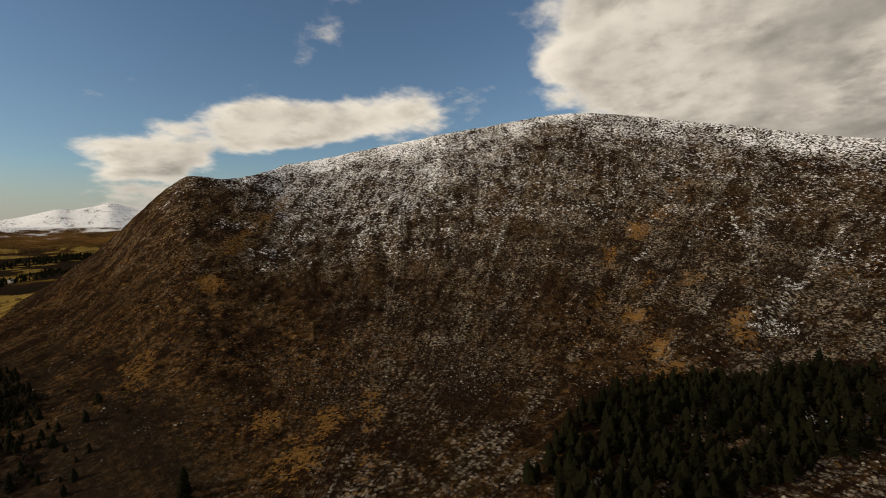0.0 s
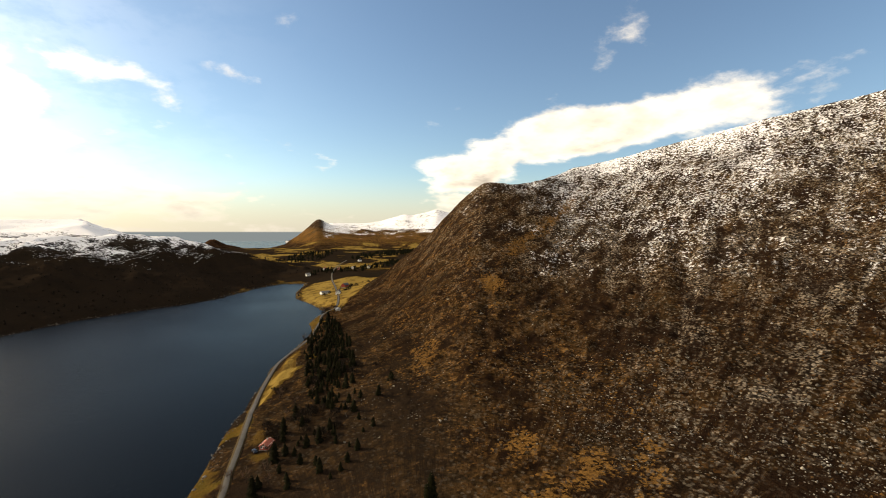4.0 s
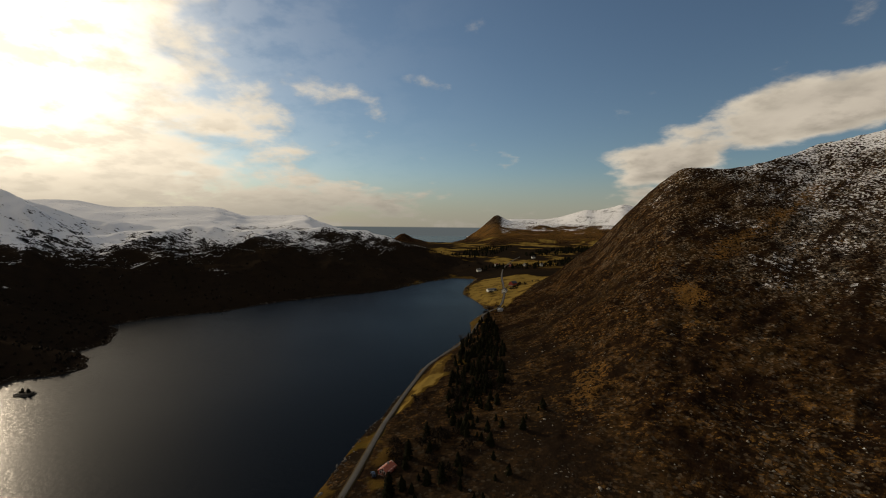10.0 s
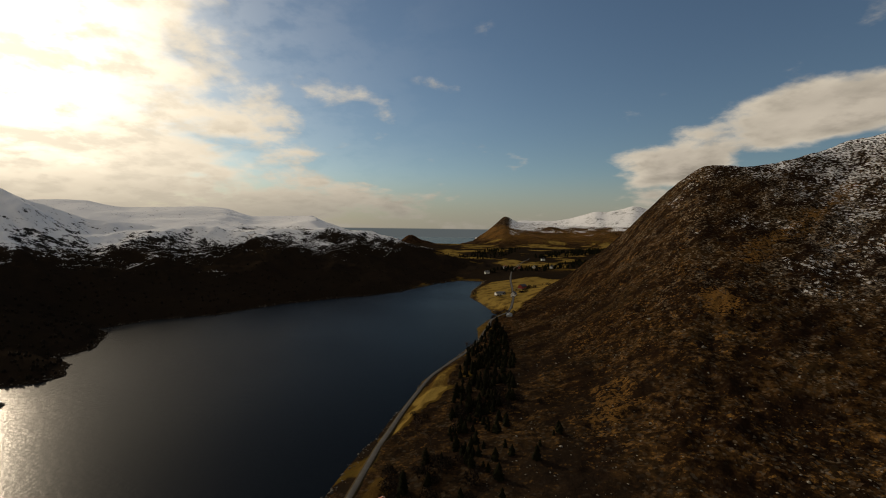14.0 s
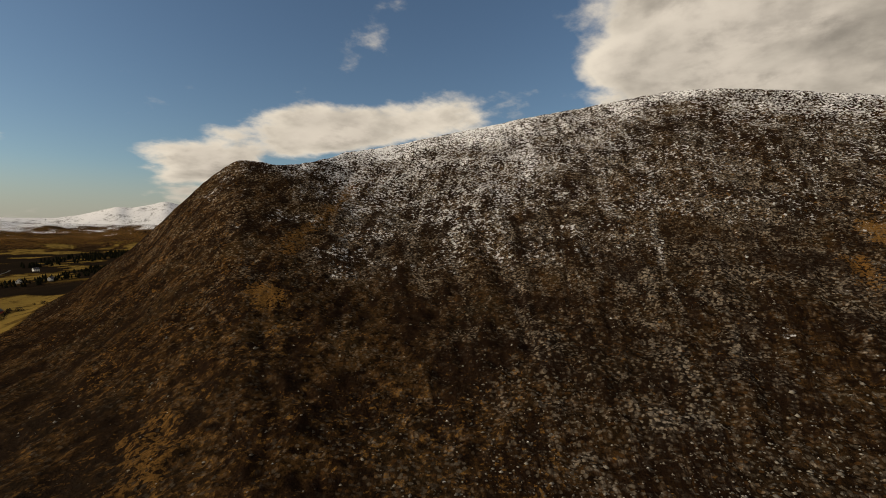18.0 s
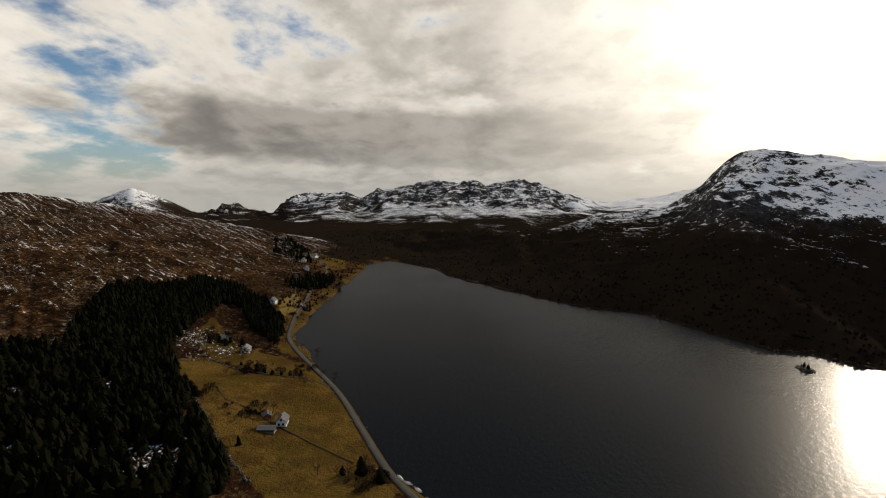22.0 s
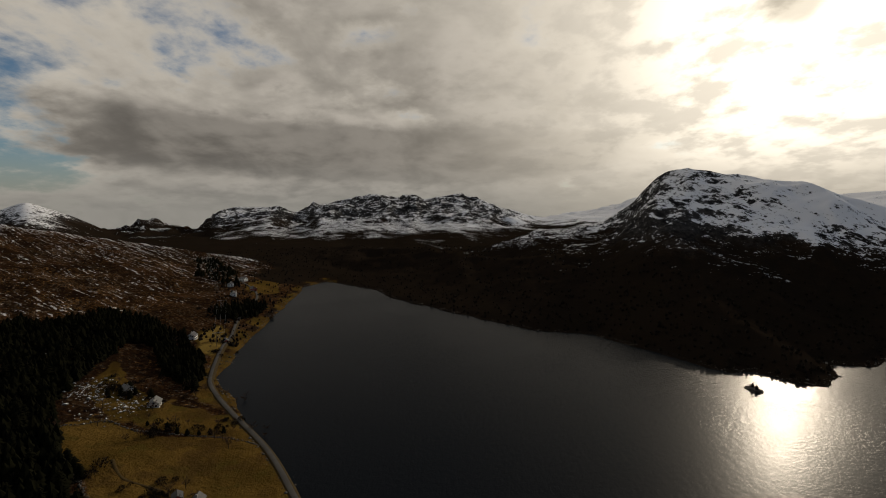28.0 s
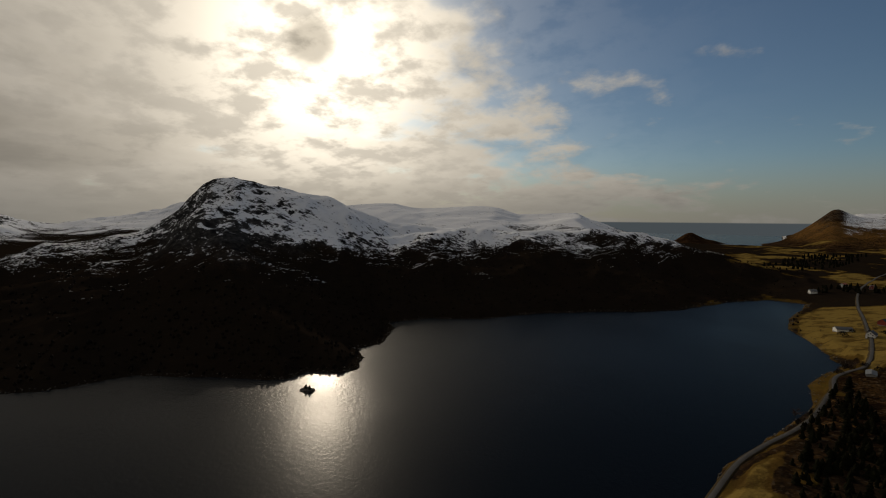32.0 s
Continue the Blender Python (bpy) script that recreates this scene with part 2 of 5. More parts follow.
# mountains, seen from the centre: heading, distance and height of the ridge
NEAR = np.array([
    (-61, 715, -60), (-30, 715, -40), (-8, 715, -18), (2, 715, -4), (8, 715, 8), (12, 715, 22), (15, 715, 42), (20, 715, 92), (23, 715, 138), (26, 715, 176), (29, 715, 207), (33, 720, 203), (37, 760, 214),
    (41, 860, 248), (48, 900, 271), (56, 900, 299), (64, 900, 322), (74, 900, 340), (79, 900, 347), (84, 900, 338), (90, 900, 320), (95, 900, 300), (100, 900, 281), (105, 900, 258), (110, 900, 237),
    (115, 900, 216), (124, 900, 192), (133, 900, 163), (141, 900, 134), (148, 900, 120), (154, 900, 128), (160, 900, 160), (168, 900, 232), (174, 900, 262), (179, 900, 264), (184, 900, 245), (191, 900, 209), (198, 900, 168),
    (207, 900, 138), (221, 950, 128), (229, 1000, 106), (239, 1000, 70), (248, 1000, 34), (256, 1000, 2), (270, 1000, -40), (297, 1000, -60)], float)
FAR = np.array([
    (-112, 1350, 8), (-98, 1250, 24), (-88, 1100, 34), (-80, 1050, 48), (-73, 1000, 82), (-66, 1000, 102), (-62.4, 1000, 142), (-61, 1000, 168), (-59, 1000, 203), (-56, 1000, 209), (-54, 1000, 193), 
    (-51, 1000, 188), (-48, 1000, 173), (-45, 1000, 158), (-42, 1000, 140), (-40, 1020, 128), (-36, 1060, 119), (-31, 1060, 109), (-22, 1080, 109), (-14, 1140, 110), (-8, 1200, 86), (-3, 1260, 54), 
    (1, 1300, 25), (5, 1350, 4)], float)
CRAGS = np.array([
    (-126, 3000, 0), (-122.5, 3000, 20), (-121, 3000, 66), (-117, 3000, 20), (-115.3, 3000, 22), (-113.5, 3000, 118), (-108, 3000, 147), (-105, 3000, 110),
    (-102, 3000, 172), (-95, 3000, 230), (-92.6, 3000, 206), (-90.6, 3000, 241), (-89, 3000, 206), (-84.5, 3000, 236), (-79, 3000, 128), (-74, 3000, 94), (-70, 3000, 126), (-66, 3000, 172), (-61, 3000, 250),
    (-57, 3000, 230), (-52, 3000, 120), (-46, 3000, 60)], float)
DOME = np.array([
    (-60, 2600, 60), (-52, 2600, 150), (-47, 2600, 202), (-40, 2600, 219), (-36, 2600, 192), (-30, 2600, 206), (-27, 2600, 200), (-24, 2600, 162), (-17, 2600, 174),
    (-15.6, 2600, 138), (-13, 2600, 90), (-9, 2600, 30), (-6, 2600, 0)], float)
CONE = np.array([(-140, 2200, 70), (-134, 2200, 95), (-130.2, 2200, 165), (-127, 2200, 112), (-123, 2200, 28), (-120, 2200, 0)], float)
HILL = np.array([
    (1.5, 3200, 0), (3, 3200, 14), (5, 3200, 104), (6.3, 3200, 172), (6.9, 3200, 210), (7.4, 3200, 190), (8.5, 3200, 158), (11, 3200, 142), (15, 3200, 136), (20, 3200, 134),
    (34, 3200, 120)], float)
SNOW_HILL = np.array([(7.2, 4200, 120), (8.5, 4200, 188), (13, 4200, 182), (15, 4200, 208), (18, 4200, 274), (19, 4200, 262), (21, 4200, 296), (22.2, 4200, 326), (24, 4200, 286),
                      (32, 4200, 240), (40, 4200, 0)], float)


def smooth_table(table, width):
    """The ridge's distance and height by heading, in steps of a quarter of a degree, with the corners rounded off."""
    a = np.arange(table[0, 0], table[-1, 0] + 0.01, 0.25)
    k = np.exp(-0.5 * (np.arange(-24, 25) * 0.25 / width) ** 2)
    out = [a]
    for c in (1, 2):
        v = np.interp(a, table[:, 0], table[:, c])
        out.append(np.convolve(np.pad(v, 24, "edge"), k / k.sum(), "valid"))
    return np.stack(out, 1)


def profile(az, r, table, foot, zfoot, power, wrap=False, s=None):
    """A mountainside that rises from its foot (or, with s, from the shore) to the ridge, and falls gently behind."""
    a = np.where(az < -62, az + 360, az) if wrap else az
    r1, z1 = np.interp(a, table[:, 0], table[:, 1]), np.interp(a, table[:, 0], table[:, 2])
    u = np.clip((r - foot) / (r1 - foot), 0, None) if s is None else np.where(r < r1, np.maximum(s, 0) / (np.maximum(s, 0) + np.maximum(r1 - r, 1)), r / r1)
    up = zfoot + (z1 - zfoot) * np.minimum(u, 1) ** power
    over = z1 - (r - r1) * 0.12
    z = np.where(u < 1, up, over)
    ins = (a >= table[0, 0]) & (a <= table[-1, 0])
    return np.where(ins & ((u > 0) | wrap | (s is not None)), z, -60.0), u


NEAR, FAR = smooth_table(NEAR, 0.5), smooth_table(FAR, 0.4)
CRAGS, DOME, CONE, HILL, SNOW_HILL = (smooth_table(v, 0.3) for v in (CRAGS, DOME, CONE, HILL, SNOW_HILL))


def smax(a, b, k):
    h = np.clip(0.5 + 0.5 * (a - b) / k, 0, 1)
    return b + (a - b) * h + k * h * (1 - h)


def land(x, y):
    """Height of the ground, and the share of each layer there."""
    x, y = np.asarray(x, float), np.asarray(y, float)
    az = np.degrees(np.arctan2(x - CENTRE[0], y - CENTRE[1]))
    r = np.hypot(x - CENTRE[0], y - CENTRE[1])
    s = polygon_distance(x, y, LAKE) + fbm(x, y, 26, 3, 5) * 5 * step(r, 120, 300)
    az2 = az + fbm(x, y, 120, 3, 11) * 1.2 * step(r, 300, 900)
    shore = np.where(s > 0, 1.6 * (1 - np.exp(-np.maximum(s, 0) / 2.5)), np.maximum(s * 0.35, -7))
    nearside = 1 - step(r, 380, 430) * (1 - step(np.abs(az + 55), 40, 46))
    base = shore + (0.15 * np.clip(s, 0, 90) + 0.02 * np.clip(s - 90, 0, 700)) * (0.1 + 0.9 * nearside)
    lumps = step(s, 4, 60)
    base = base + lumps * (fbm(x, y, 60, 4, 21) * 3.0 + fbm(x, y, 9, 3, 23) * 0.5)
    sea = step(r, 2350, 2650) * step(az, -16, -12) * (1 - step(az, 2.5, 5))
    base = base * (1 - sea) - 6 * sea
    base = base - 150 * step(r, 2400, 4600) * (1 - step(np.abs(az + 118), 14, 22))
    a360 = np.where(az < -62, az + 360, az)
    near, un = profile(az2, r, NEAR, 95.0, -14 + 30.0 * step(a360, -45, 22) * (1 - step(a360, 215, 268)), 1.65, True)
    gully = ridged(x, y, 150, 4, 31)
    streak = vnoise(az * 0.45 + r / 190, r / 210, 37) + 0.6 * vnoise(az * 1.3 - r / 130, r / 120, 38)
    rough = step(un, 0.02, 0.3) * (1 - 0.6 * step(un, 0.85, 1.0))
    near = near + rough * (gully * 4.0 + streak * 3.5 * (0.25 + 0.75 * step(a360, 40, 62)) + fbm(x, y, 24, 4, 33) * 4.0) + step(un, 0.0, 0.2) * (fbm(x, y, 7, 3, 35) * 2.2) * (1 - 0.5 * step(un, 0.6, 1))
    far, uf = profile(az2, r, FAR, 0, 1.0, 0.9, s=s)
    far = far + step(uf, 0.02, 0.4) * (ridged(x, y, 210, 5, 41) * 20 + fbm(x, y, 34, 4, 43) * 8) * (1 - 0.45 * step(uf, 0.85, 1.0))
    crag, uc = profile(az + fbm(x, y, 90, 3, 12) * 1.5, r, CRAGS, 1380.0, 0.0, 0.95)
    ledges = np.abs((crag / 30.0 + fbm(x, y, 420, 3, 53)) % 1.0 - 0.5)
    crag = crag + step(uc, 0.2, 0.6) * (1 - 0.8 * step(az, -79, -74)) * (ridged(x, y, 260, 5, 51) * 44 + ledges * 24 + fbm(x, y, 70, 3, 55) * 10) * (1 - 0.4 * step(uc, 0.9, 1.0))
    dome, ud = profile(az2, r, DOME, 1500.0, 0.0, 0.8)
    dome = dome + step(ud, 0.1, 0.4) * fbm(x, y, 220, 4, 61) * 16 * (1 - 0.7 * step(ud, 0.85, 1))
    cone, uk = profile(az, r, CONE, 1300.0, 8.0, 1.1)
    cone = cone + step(uk, 0.1, 0.4) * ridged(x, y, 160, 4, 71) * 10 * (1 - 0.6 * step(uk, 0.85, 1))
    hill, uh = profile(az + fbm(x, y, 160, 3, 13) * 0.2, r, HILL, 1800.0, 10.0, 1.4)
    hill = hill + step(uh, 0.1, 0.4) * (ridged(x, y, 300, 4, 81) * 14 + fbm(x, y, 80, 4, 83) * 8) * (1 - 0.8 * step(uh, 0.9, 1))
    shill, us = profile(az, r, SNOW_HILL, 3300.0, 0.0, 1.0)
    shill = shill + fbm(x, y, 260, 3, 91) * 16 * step(us, 0.1, 0.4) * (1 - 0.7 * step(us, 0.85, 1))
    land_side = step(s, 0, 14)
    z = base
    for layer, k in ((near, 12.0), (far, 4.0), (crag, 6.0), (dome, 6.0), (cone, 6.0), (hill, 6.0), (shill, 6.0)):
        z = np.where(land_side > 0, base + (smax(z, layer, k) - base) * land_side, z)
    rock = 62 * np.exp(-(((x + 272) / 66) ** 2 + ((y - 3090) / 90) ** 2)) + 20 * np.exp(-(((x + 160) / 60) ** 2 + ((y - 3110) / 60) ** 2)) + ridged(x, y, 60, 3, 95) * 5
    z = np.where((sea > 0.5) & (y > 2850) & (y < 3400), np.maximum(z, rock - 5), z)
    return z, dict(az=az, r=r, s=s, un=un, uf=uf, sea=sea, near=near, far=far, crag=crag, dome=dome, cone=cone, hill=hill, shill=shill)


def ground_z(x, y):
    return float(land(np.array([x]), np.array([y]))[0][0])


def mesh_from_grid(name, pts, rows, cols, close):
    """A sheet of quads over a grid of points; close joins the last column to the first."""
    i, j = np.meshgrid(np.arange(rows - 1), np.arange(cols if close else cols - 1), indexing="ij")
    a = i * cols + j
    b = i * cols + (j + 1) % cols
    quads = np.stack([a, b, b + cols, a + cols], -1).reshape(-1, 4)
    me = bpy.data.meshes.new(name)
    me.vertices.add(len(pts))
    me.vertices.foreach_set("co", pts.astype(np.float32).ravel())
    me.loops.add(quads.size)
    me.loops.foreach_set("vertex_index", quads.astype(np.int32).ravel())
    me.polygons.add(len(quads))
    me.polygons.foreach_set("loop_start", np.arange(0, quads.size, 4, dtype=np.int32))
    me.polygons.foreach_set("use_smooth", np.ones(len(quads), bool))
    me.update(calc_edges=True)
    return me


# ---- materials ----
def material(name):
    mat = bpy.data.materials.new(name)
    mat.use_nodes = True
    mat.node_tree.nodes.clear()
    n = Nodes(mat.node_tree)
    bsdf = n.add("ShaderNodeBsdfPrincipled")
    out = n.add("ShaderNodeOutputMaterial")
    n.link(bsdf.outputs[0], out.inputs[0])
    return mat, n, bsdf


def bump(n, bsdf, height, strength, distance):
    b = n.add("ShaderNodeBump")
    b.inputs["Strength"].default_value, b.inputs["Distance"].default_value = strength, distance
    n.link(height, b.inputs["Height"])
    n.link(b.outputs[0], bsdf.inputs["Normal"])


def plain(name, colour, rough=0.7, var=0.25, size=1.0, metal=0.0):
    """Paint or wood with grain and stains at two scales."""
    mat, n, bsdf = material(name)
    p = n.add("ShaderNodeTexCoord").outputs["Object"]
    a = n.noise(p, 1.3 / size, 4)
    b = n.noise(p, 9.0 / size, 3)
    f = n.m("ADD", n.m("MULTIPLY", a, 0.7), n.m("MULTIPLY", b, 0.3))
    c = n.mix(n.ramp(f, 0.3, 0.7), [v * (1 - var) for v in colour], [min(1, v * (1 + var)) for v in colour])
    n.link(c, bsdf.inputs["Base Color"])
    bsdf.inputs["Roughness"].default_value, bsdf.inputs["Metallic"].default_value = rough, metal
    bsdf.inputs["Specular IOR Level"].default_value = 0.05 if rough > 0.8 else 0.4
    bump(n, bsdf, b, 0.2, 0.02)
    return mat


def ground_material():
    mat, n, bsdf = material("ground")
    pos = n.add("ShaderNodeNewGeometry").outputs["Position"]

    def mask(name):
        return n.add("ShaderNodeAttribute", attribute_name=name).outputs["Fac"]
    snow, grass, rust, scree, wood, crag = (mask(k) for k in ("snow", "grass", "rust", "scree", "wood", "crag"))
    n1, n2, n3 = n.noise(pos, 0.028, 5, 0.6), n.noise(pos, 0.16, 5, 0.65), n.noise(pos, 0.75, 4, 0.7)
    far1, far2 = n.noise(pos, 0.006, 6, 0.65), n.noise(pos, 0.02, 6, 0.7)
    # streaks that run down the mountainside
    xyz = n.add("ShaderNodeSeparateXYZ")
    n.link(pos, xyz.inputs[0])
    ys = n.m("SUBTRACT", xyz.outputs[1], CENTRE[1])
    turn = n.m("MULTIPLY", n.m("ARCTAN2", xyz.outputs[0], ys), 57.3)
    out_r = n.m("SQRT", n.m("ADD", n.m("MULTIPLY", xyz.outputs[0], xyz.outputs[0]), n.m("MULTIPLY", ys, ys)))
    polar = n.add("ShaderNodeCombineXYZ")
    n.link(n.m("ADD", n.m("MULTIPLY", turn, 1.1), n.m("MULTIPLY", n1, 4.0)), polar.inputs[0])
    n.link(n.m("MULTIPLY", out_r, 0.02), polar.inputs[1])
    streak = n.noise(polar.outputs[0], 1.0, 4, 0.6)
    broad = n.noise(pos, 0.011, 4, 0.6)
    polar2 = n.add("ShaderNodeCombineXYZ")
    n.link(n.m("ADD", n.m("MULTIPLY", turn, 2.8), n.m("ADD", n.m("MULTIPLY", n1, 5.0), n.m("MULTIPLY", out_r, 0.006))), polar2.inputs[0])
    n.link(n.m("MULTIPLY", out_r, 0.012), polar2.inputs[1])
    thin = n.noise(polar2.outputs[0], 1.0, 5, 0.65)
    near_only = n.m("SUBTRACT", 1.0, crag)

    def combed(angle, fine_scale, long_scale):
        """Noise drawn out along a compass heading."""
        a = radians(angle)
        side = n.v("DOT_PRODUCT", pos, (math.cos(a), -math.sin(a), 0.0))
        down = n.v("DOT_PRODUCT", pos, (math.sin(a), math.cos(a), 0.0))
        xy = n.add("ShaderNodeCombineXYZ")
        n.link(n.m("ADD", n.m("MULTIPLY", side, fine_scale), n.m("MULTIPLY", n1, 1.6)), xy.inputs[0])
        n.link(n.m("MULTIPLY", down, long_scale), xy.inputs[1])
        return n.noise(xy.outputs[0], 1.0, 5, 0.62)
    south = n.m("MULTIPLY", n.ramp(xyz.outputs[0], -40.0, -130.0), near_only)
    north = n.m("MULTIPLY", n.ramp(xyz.outputs[1], 130.0, 240.0), near_only)
    comb_south, comb_north = combed(24.0, 0.24, 0.013), combed(56.0, 0.075, 0.014)
    streak = n.mix(n.m("MAXIMUM", south, north), streak, n.mix(south, comb_north, comb_south))
    thin = n.mix(north, thin, comb_north)
    heath = n.mix(n.ramp(n2, 0.36, 0.64), (0.009, 0.005, 0.003), (0.082, 0.042, 0.015))
    heath = n.mix(n.m("MULTIPLY", n.ramp(thin, 0.52, 0.34), 0.4), heath, (0.010, 0.006, 0.004))
    heath = n.mix(n.m("MULTIPLY", n.ramp(n1, 0.5, 0.7), 0.6), heath, (0.050, 0.031, 0.014))
    heath = n.mix(n.m("MULTIPLY", south, 0.6), heath, n.mix(n2, (0.028, 0.011, 0.005), (0.095, 0.042, 0.017)))
    heath = n.mix(n.m("MULTIPLY", n.ramp(n.m("ADD", n.m("MULTIPLY", broad, 0.6), n.m("MULTIPLY", streak, 0.4)), 0.58, 0.40), 0.7), heath, (0.010, 0.007, 0.005))
    cells = n.add("ShaderNodeTexVoronoi")
    n.link(pos, cells.inputs["Vector"])
    cells.inputs["Scale"].default_value = 0.47
    stone = n.add("ShaderNodeSeparateColor")
    n.link(cells.outputs["Color"], stone.inputs[0])
    tone = n.m("MULTIPLY", stone.outputs[0], n.ramp(cells.outputs["Distance"], 0.75, 0.35))
    rock = n.mix(n.m("POWER", tone, 1.6), (0.012, 0.009, 0.007), (0.33, 0.275, 0.215))
    c = n.mix(n.ramp(n.m("ADD", n.m("ADD", scree, n.m("MULTIPLY", n.m("SUBTRACT", streak, 0.5), 0.9)), n.m("MULTIPLY", n.m("SUBTRACT", n2, 0.5), 2.2)), 0.30, 0.75), heath, rock)
    # single stones, dark heather clumps and dry tufts all over the slopes
    bits = n.add("ShaderNodeTexVoronoi")
    n.link(pos, bits.inputs["Vector"])
    bits.inputs["Scale"].default_value = 0.62
    bit = n.add("ShaderNodeSeparateColor")
    n.link(bits.outputs["Color"], bit.inputs[0])
    inner = n.ramp(bits.outputs["Distance"], 0.8, 0.4)
    c = n.mix(n.m("MULTIPLY", n.m("MULTIPLY", n.ramp(bit.outputs[0], 0.58, 0.30), inner), 0.6), c, (0.009, 0.005, 0.003))
    c = n.mix(n.m("MULTIPLY", n.m("MULTIPLY", n.ramp(bit.outputs[1], 0.70, 0.92), inner), n.m("ADD", 0.2, n.m("MULTIPLY", n.m("MAXIMUM", n.ramp(scree, 0.2, 0.6), n.m("MULTIPLY", north, n.ramp(xyz.outputs[2], 50.0, 130.0))), 0.7))), c, (0.25, 0.205, 0.15))
    c = n.mix(n.m("MULTIPLY", n.m("MULTIPLY", n.ramp(bit.outputs[2], 0.78, 0.95), inner), 0.35), c, (0.12, 0.055, 0.018))
    # broad dark beds of heather, drawn out down the slope
    bed = n.m("ADD", n.m("MULTIPLY", n1, 0.5), n.m("MULTIPLY", 0.5, n.m("ADD", n.m("MULTIPLY", streak, 0.5), n.m("MULTIPLY", thin, 0.5))))
    c = n.mix(n.m("MULTIPLY", n.ramp(bed, 0.53, 0.44), 0.85), c, (0.013, 0.007, 0.0045))
    broken = n.m("ADD", n.m("MULTIPLY", n.m("SUBTRACT", n2, 0.5), 2.0), n.m("ADD", n.m("MULTIPLY", n.m("SUBTRACT", n3, 0.5), 1.4), n.m("MULTIPLY", n.m("SUBTRACT", bit.outputs[0], 0.5), 0.9)))
    c = n.mix(n.m("MULTIPLY", n.ramp(n3, 0.2, 0.6), n.ramp(n.m("ADD", rust, broken), 0.48, 0.98)), c, n.mix(n3, (0.10, 0.047, 0.013), (0.24, 0.125, 0.036)))
    tilt = n.add("ShaderNodeVectorRotate", rotation_type="EULER_XYZ")
    n.link(pos, tilt.inputs["Vector"])
    tilt.inputs["Rotation"].default_value = (0.20, -0.30, 0.0)
    squash = n.v("MULTIPLY", tilt.outputs[0], (0.045, 0.045, 0.17))
    fine = n.noise(pos, 0.12, 5, 0.72)
    strata = n.noise(squash, 1.0, 6, 0.68, 0.6)
    face = n.mix(n.ramp(n.m("ADD", n.m("MULTIPLY", far2, 0.5), n.m("MULTIPLY", fine, 0.5)), 0.38, 0.64), (0.010, 0.010, 0.011), (0.07, 0.066, 0.062))
    c = n.mix(crag, c, face)
    # wooded ground; on the far slopes the near-black also holds their backlit shade
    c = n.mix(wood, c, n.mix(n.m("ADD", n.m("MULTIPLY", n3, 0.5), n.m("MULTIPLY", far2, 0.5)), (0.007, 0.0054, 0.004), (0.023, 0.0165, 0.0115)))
    turf = n.mix(n.ramp(n1, 0.35, 0.65), (0.068, 0.041, 0.010), (0.118, 0.070, 0.018))
    turf = n.mix(n.m("MULTIPLY", n.ramp(n.noise(pos, 0.07, 4, 0.6), 0.52, 0.64), 0.55), turf, (0.060, 0.048, 0.011))
    turf = n.mix(n.ramp(grass, 0.78, 0.98), turf, n.mix(n2, (0.15, 0.095, 0.022), (0.27, 0.185, 0.055)))
    turf = n.mix(n.m("MULTIPLY", n.ramp(n.m("ADD", n.m("MULTIPLY", n.noise(pos, 0.045, 5, 0.6), 0.7), n.m("MULTIPLY", n2, 0.3)), 0.48, 0.60), 0.8), turf, (0.060, 0.034, 0.011))
    c = n.mix(n.ramp(n.m("ADD", grass, n.m("MULTIPLY", n.m("SUBTRACT", n2, 0.5), 0.5)), 0.40, 0.60), c, turf)
    patch = n.m("ADD", n.m("MULTIPLY", n.m("SUBTRACT", n.m("ADD", n.m("MULTIPLY", n3, 0.5), n.m("MULTIPLY", stone.outputs[1], 0.5)), 0.5), n.m("SUBTRACT", 2.2, n.m("MULTIPLY", crag, 1.8))), n.m("MULTIPLY", n.m("SUBTRACT", far2, 0.5), n.m("SUBTRACT", 1.0, n.m("MULTIPLY", crag, 0.1))))
    patch = n.m("ADD", patch, n.m("MULTIPLY", n.m("ADD", n.m("MULTIPLY", n.m("SUBTRACT", streak, 0.5), 0.5), n.m("ADD", n.m("MULTIPLY", n.m("SUBTRACT", thin, 0.5), 0.45), n.m("MULTIPLY", n.m("SUBTRACT", n2, 0.5), 0.9))), near_only))
    patch = n.m("ADD", patch, n.m("MULTIPLY", n.m("ADD", n.m("MULTIPLY", n.m("SUBTRACT", strata, 0.5), 2.3), n.m("MULTIPLY", n.m("SUBTRACT", fine, 0.5), 2.2)), crag))
    patch = n.m("ADD", n.m("MULTIPLY", patch, n.m("SUBTRACT", 1.0, n.m("MULTIPLY", south, 0.55))), n.m("MULTIPLY", n.m("MULTIPLY", n.m("ADD", n.m("MULTIPLY", n.m("SUBTRACT", comb_south, 0.5), 2.7), n.m("MULTIPLY", n.m("SUBTRACT", n2, 0.5), 0.9)), 1.0), south))
    patch = n.m("MULTIPLY", patch, n.ramp(snow, 0.0, 0.12))
    white = n.ramp(n.m("ADD", snow, patch), n.m("SUBTRACT", 0.62, n.m("MULTIPLY", crag, 0.10)), n.m("ADD", 0.76, n.m("MULTIPLY", crag, 0.04)))
    c = n.mix(n.m("MULTIPLY", white, n.m("ADD", n.m("MULTIPLY", n.m("MAXIMUM", crag, n.ramp(snow, 0.35, 0.6)), 0.38), 0.62)), c, (0.80, 0.81, 0.83))
    n.link(c, bsdf.inputs["Base Color"])
    bsdf.inputs["Roughness"].default_value = 1.0
    bsdf.inputs["Specular IOR Level"].default_value = 0.0
    h = n.m("ADD", n.m("MULTIPLY", n2, 3.0), n.m("MULTIPLY", n3, 1.6))
    bump(n, bsdf, h, 0.8, 0.9)
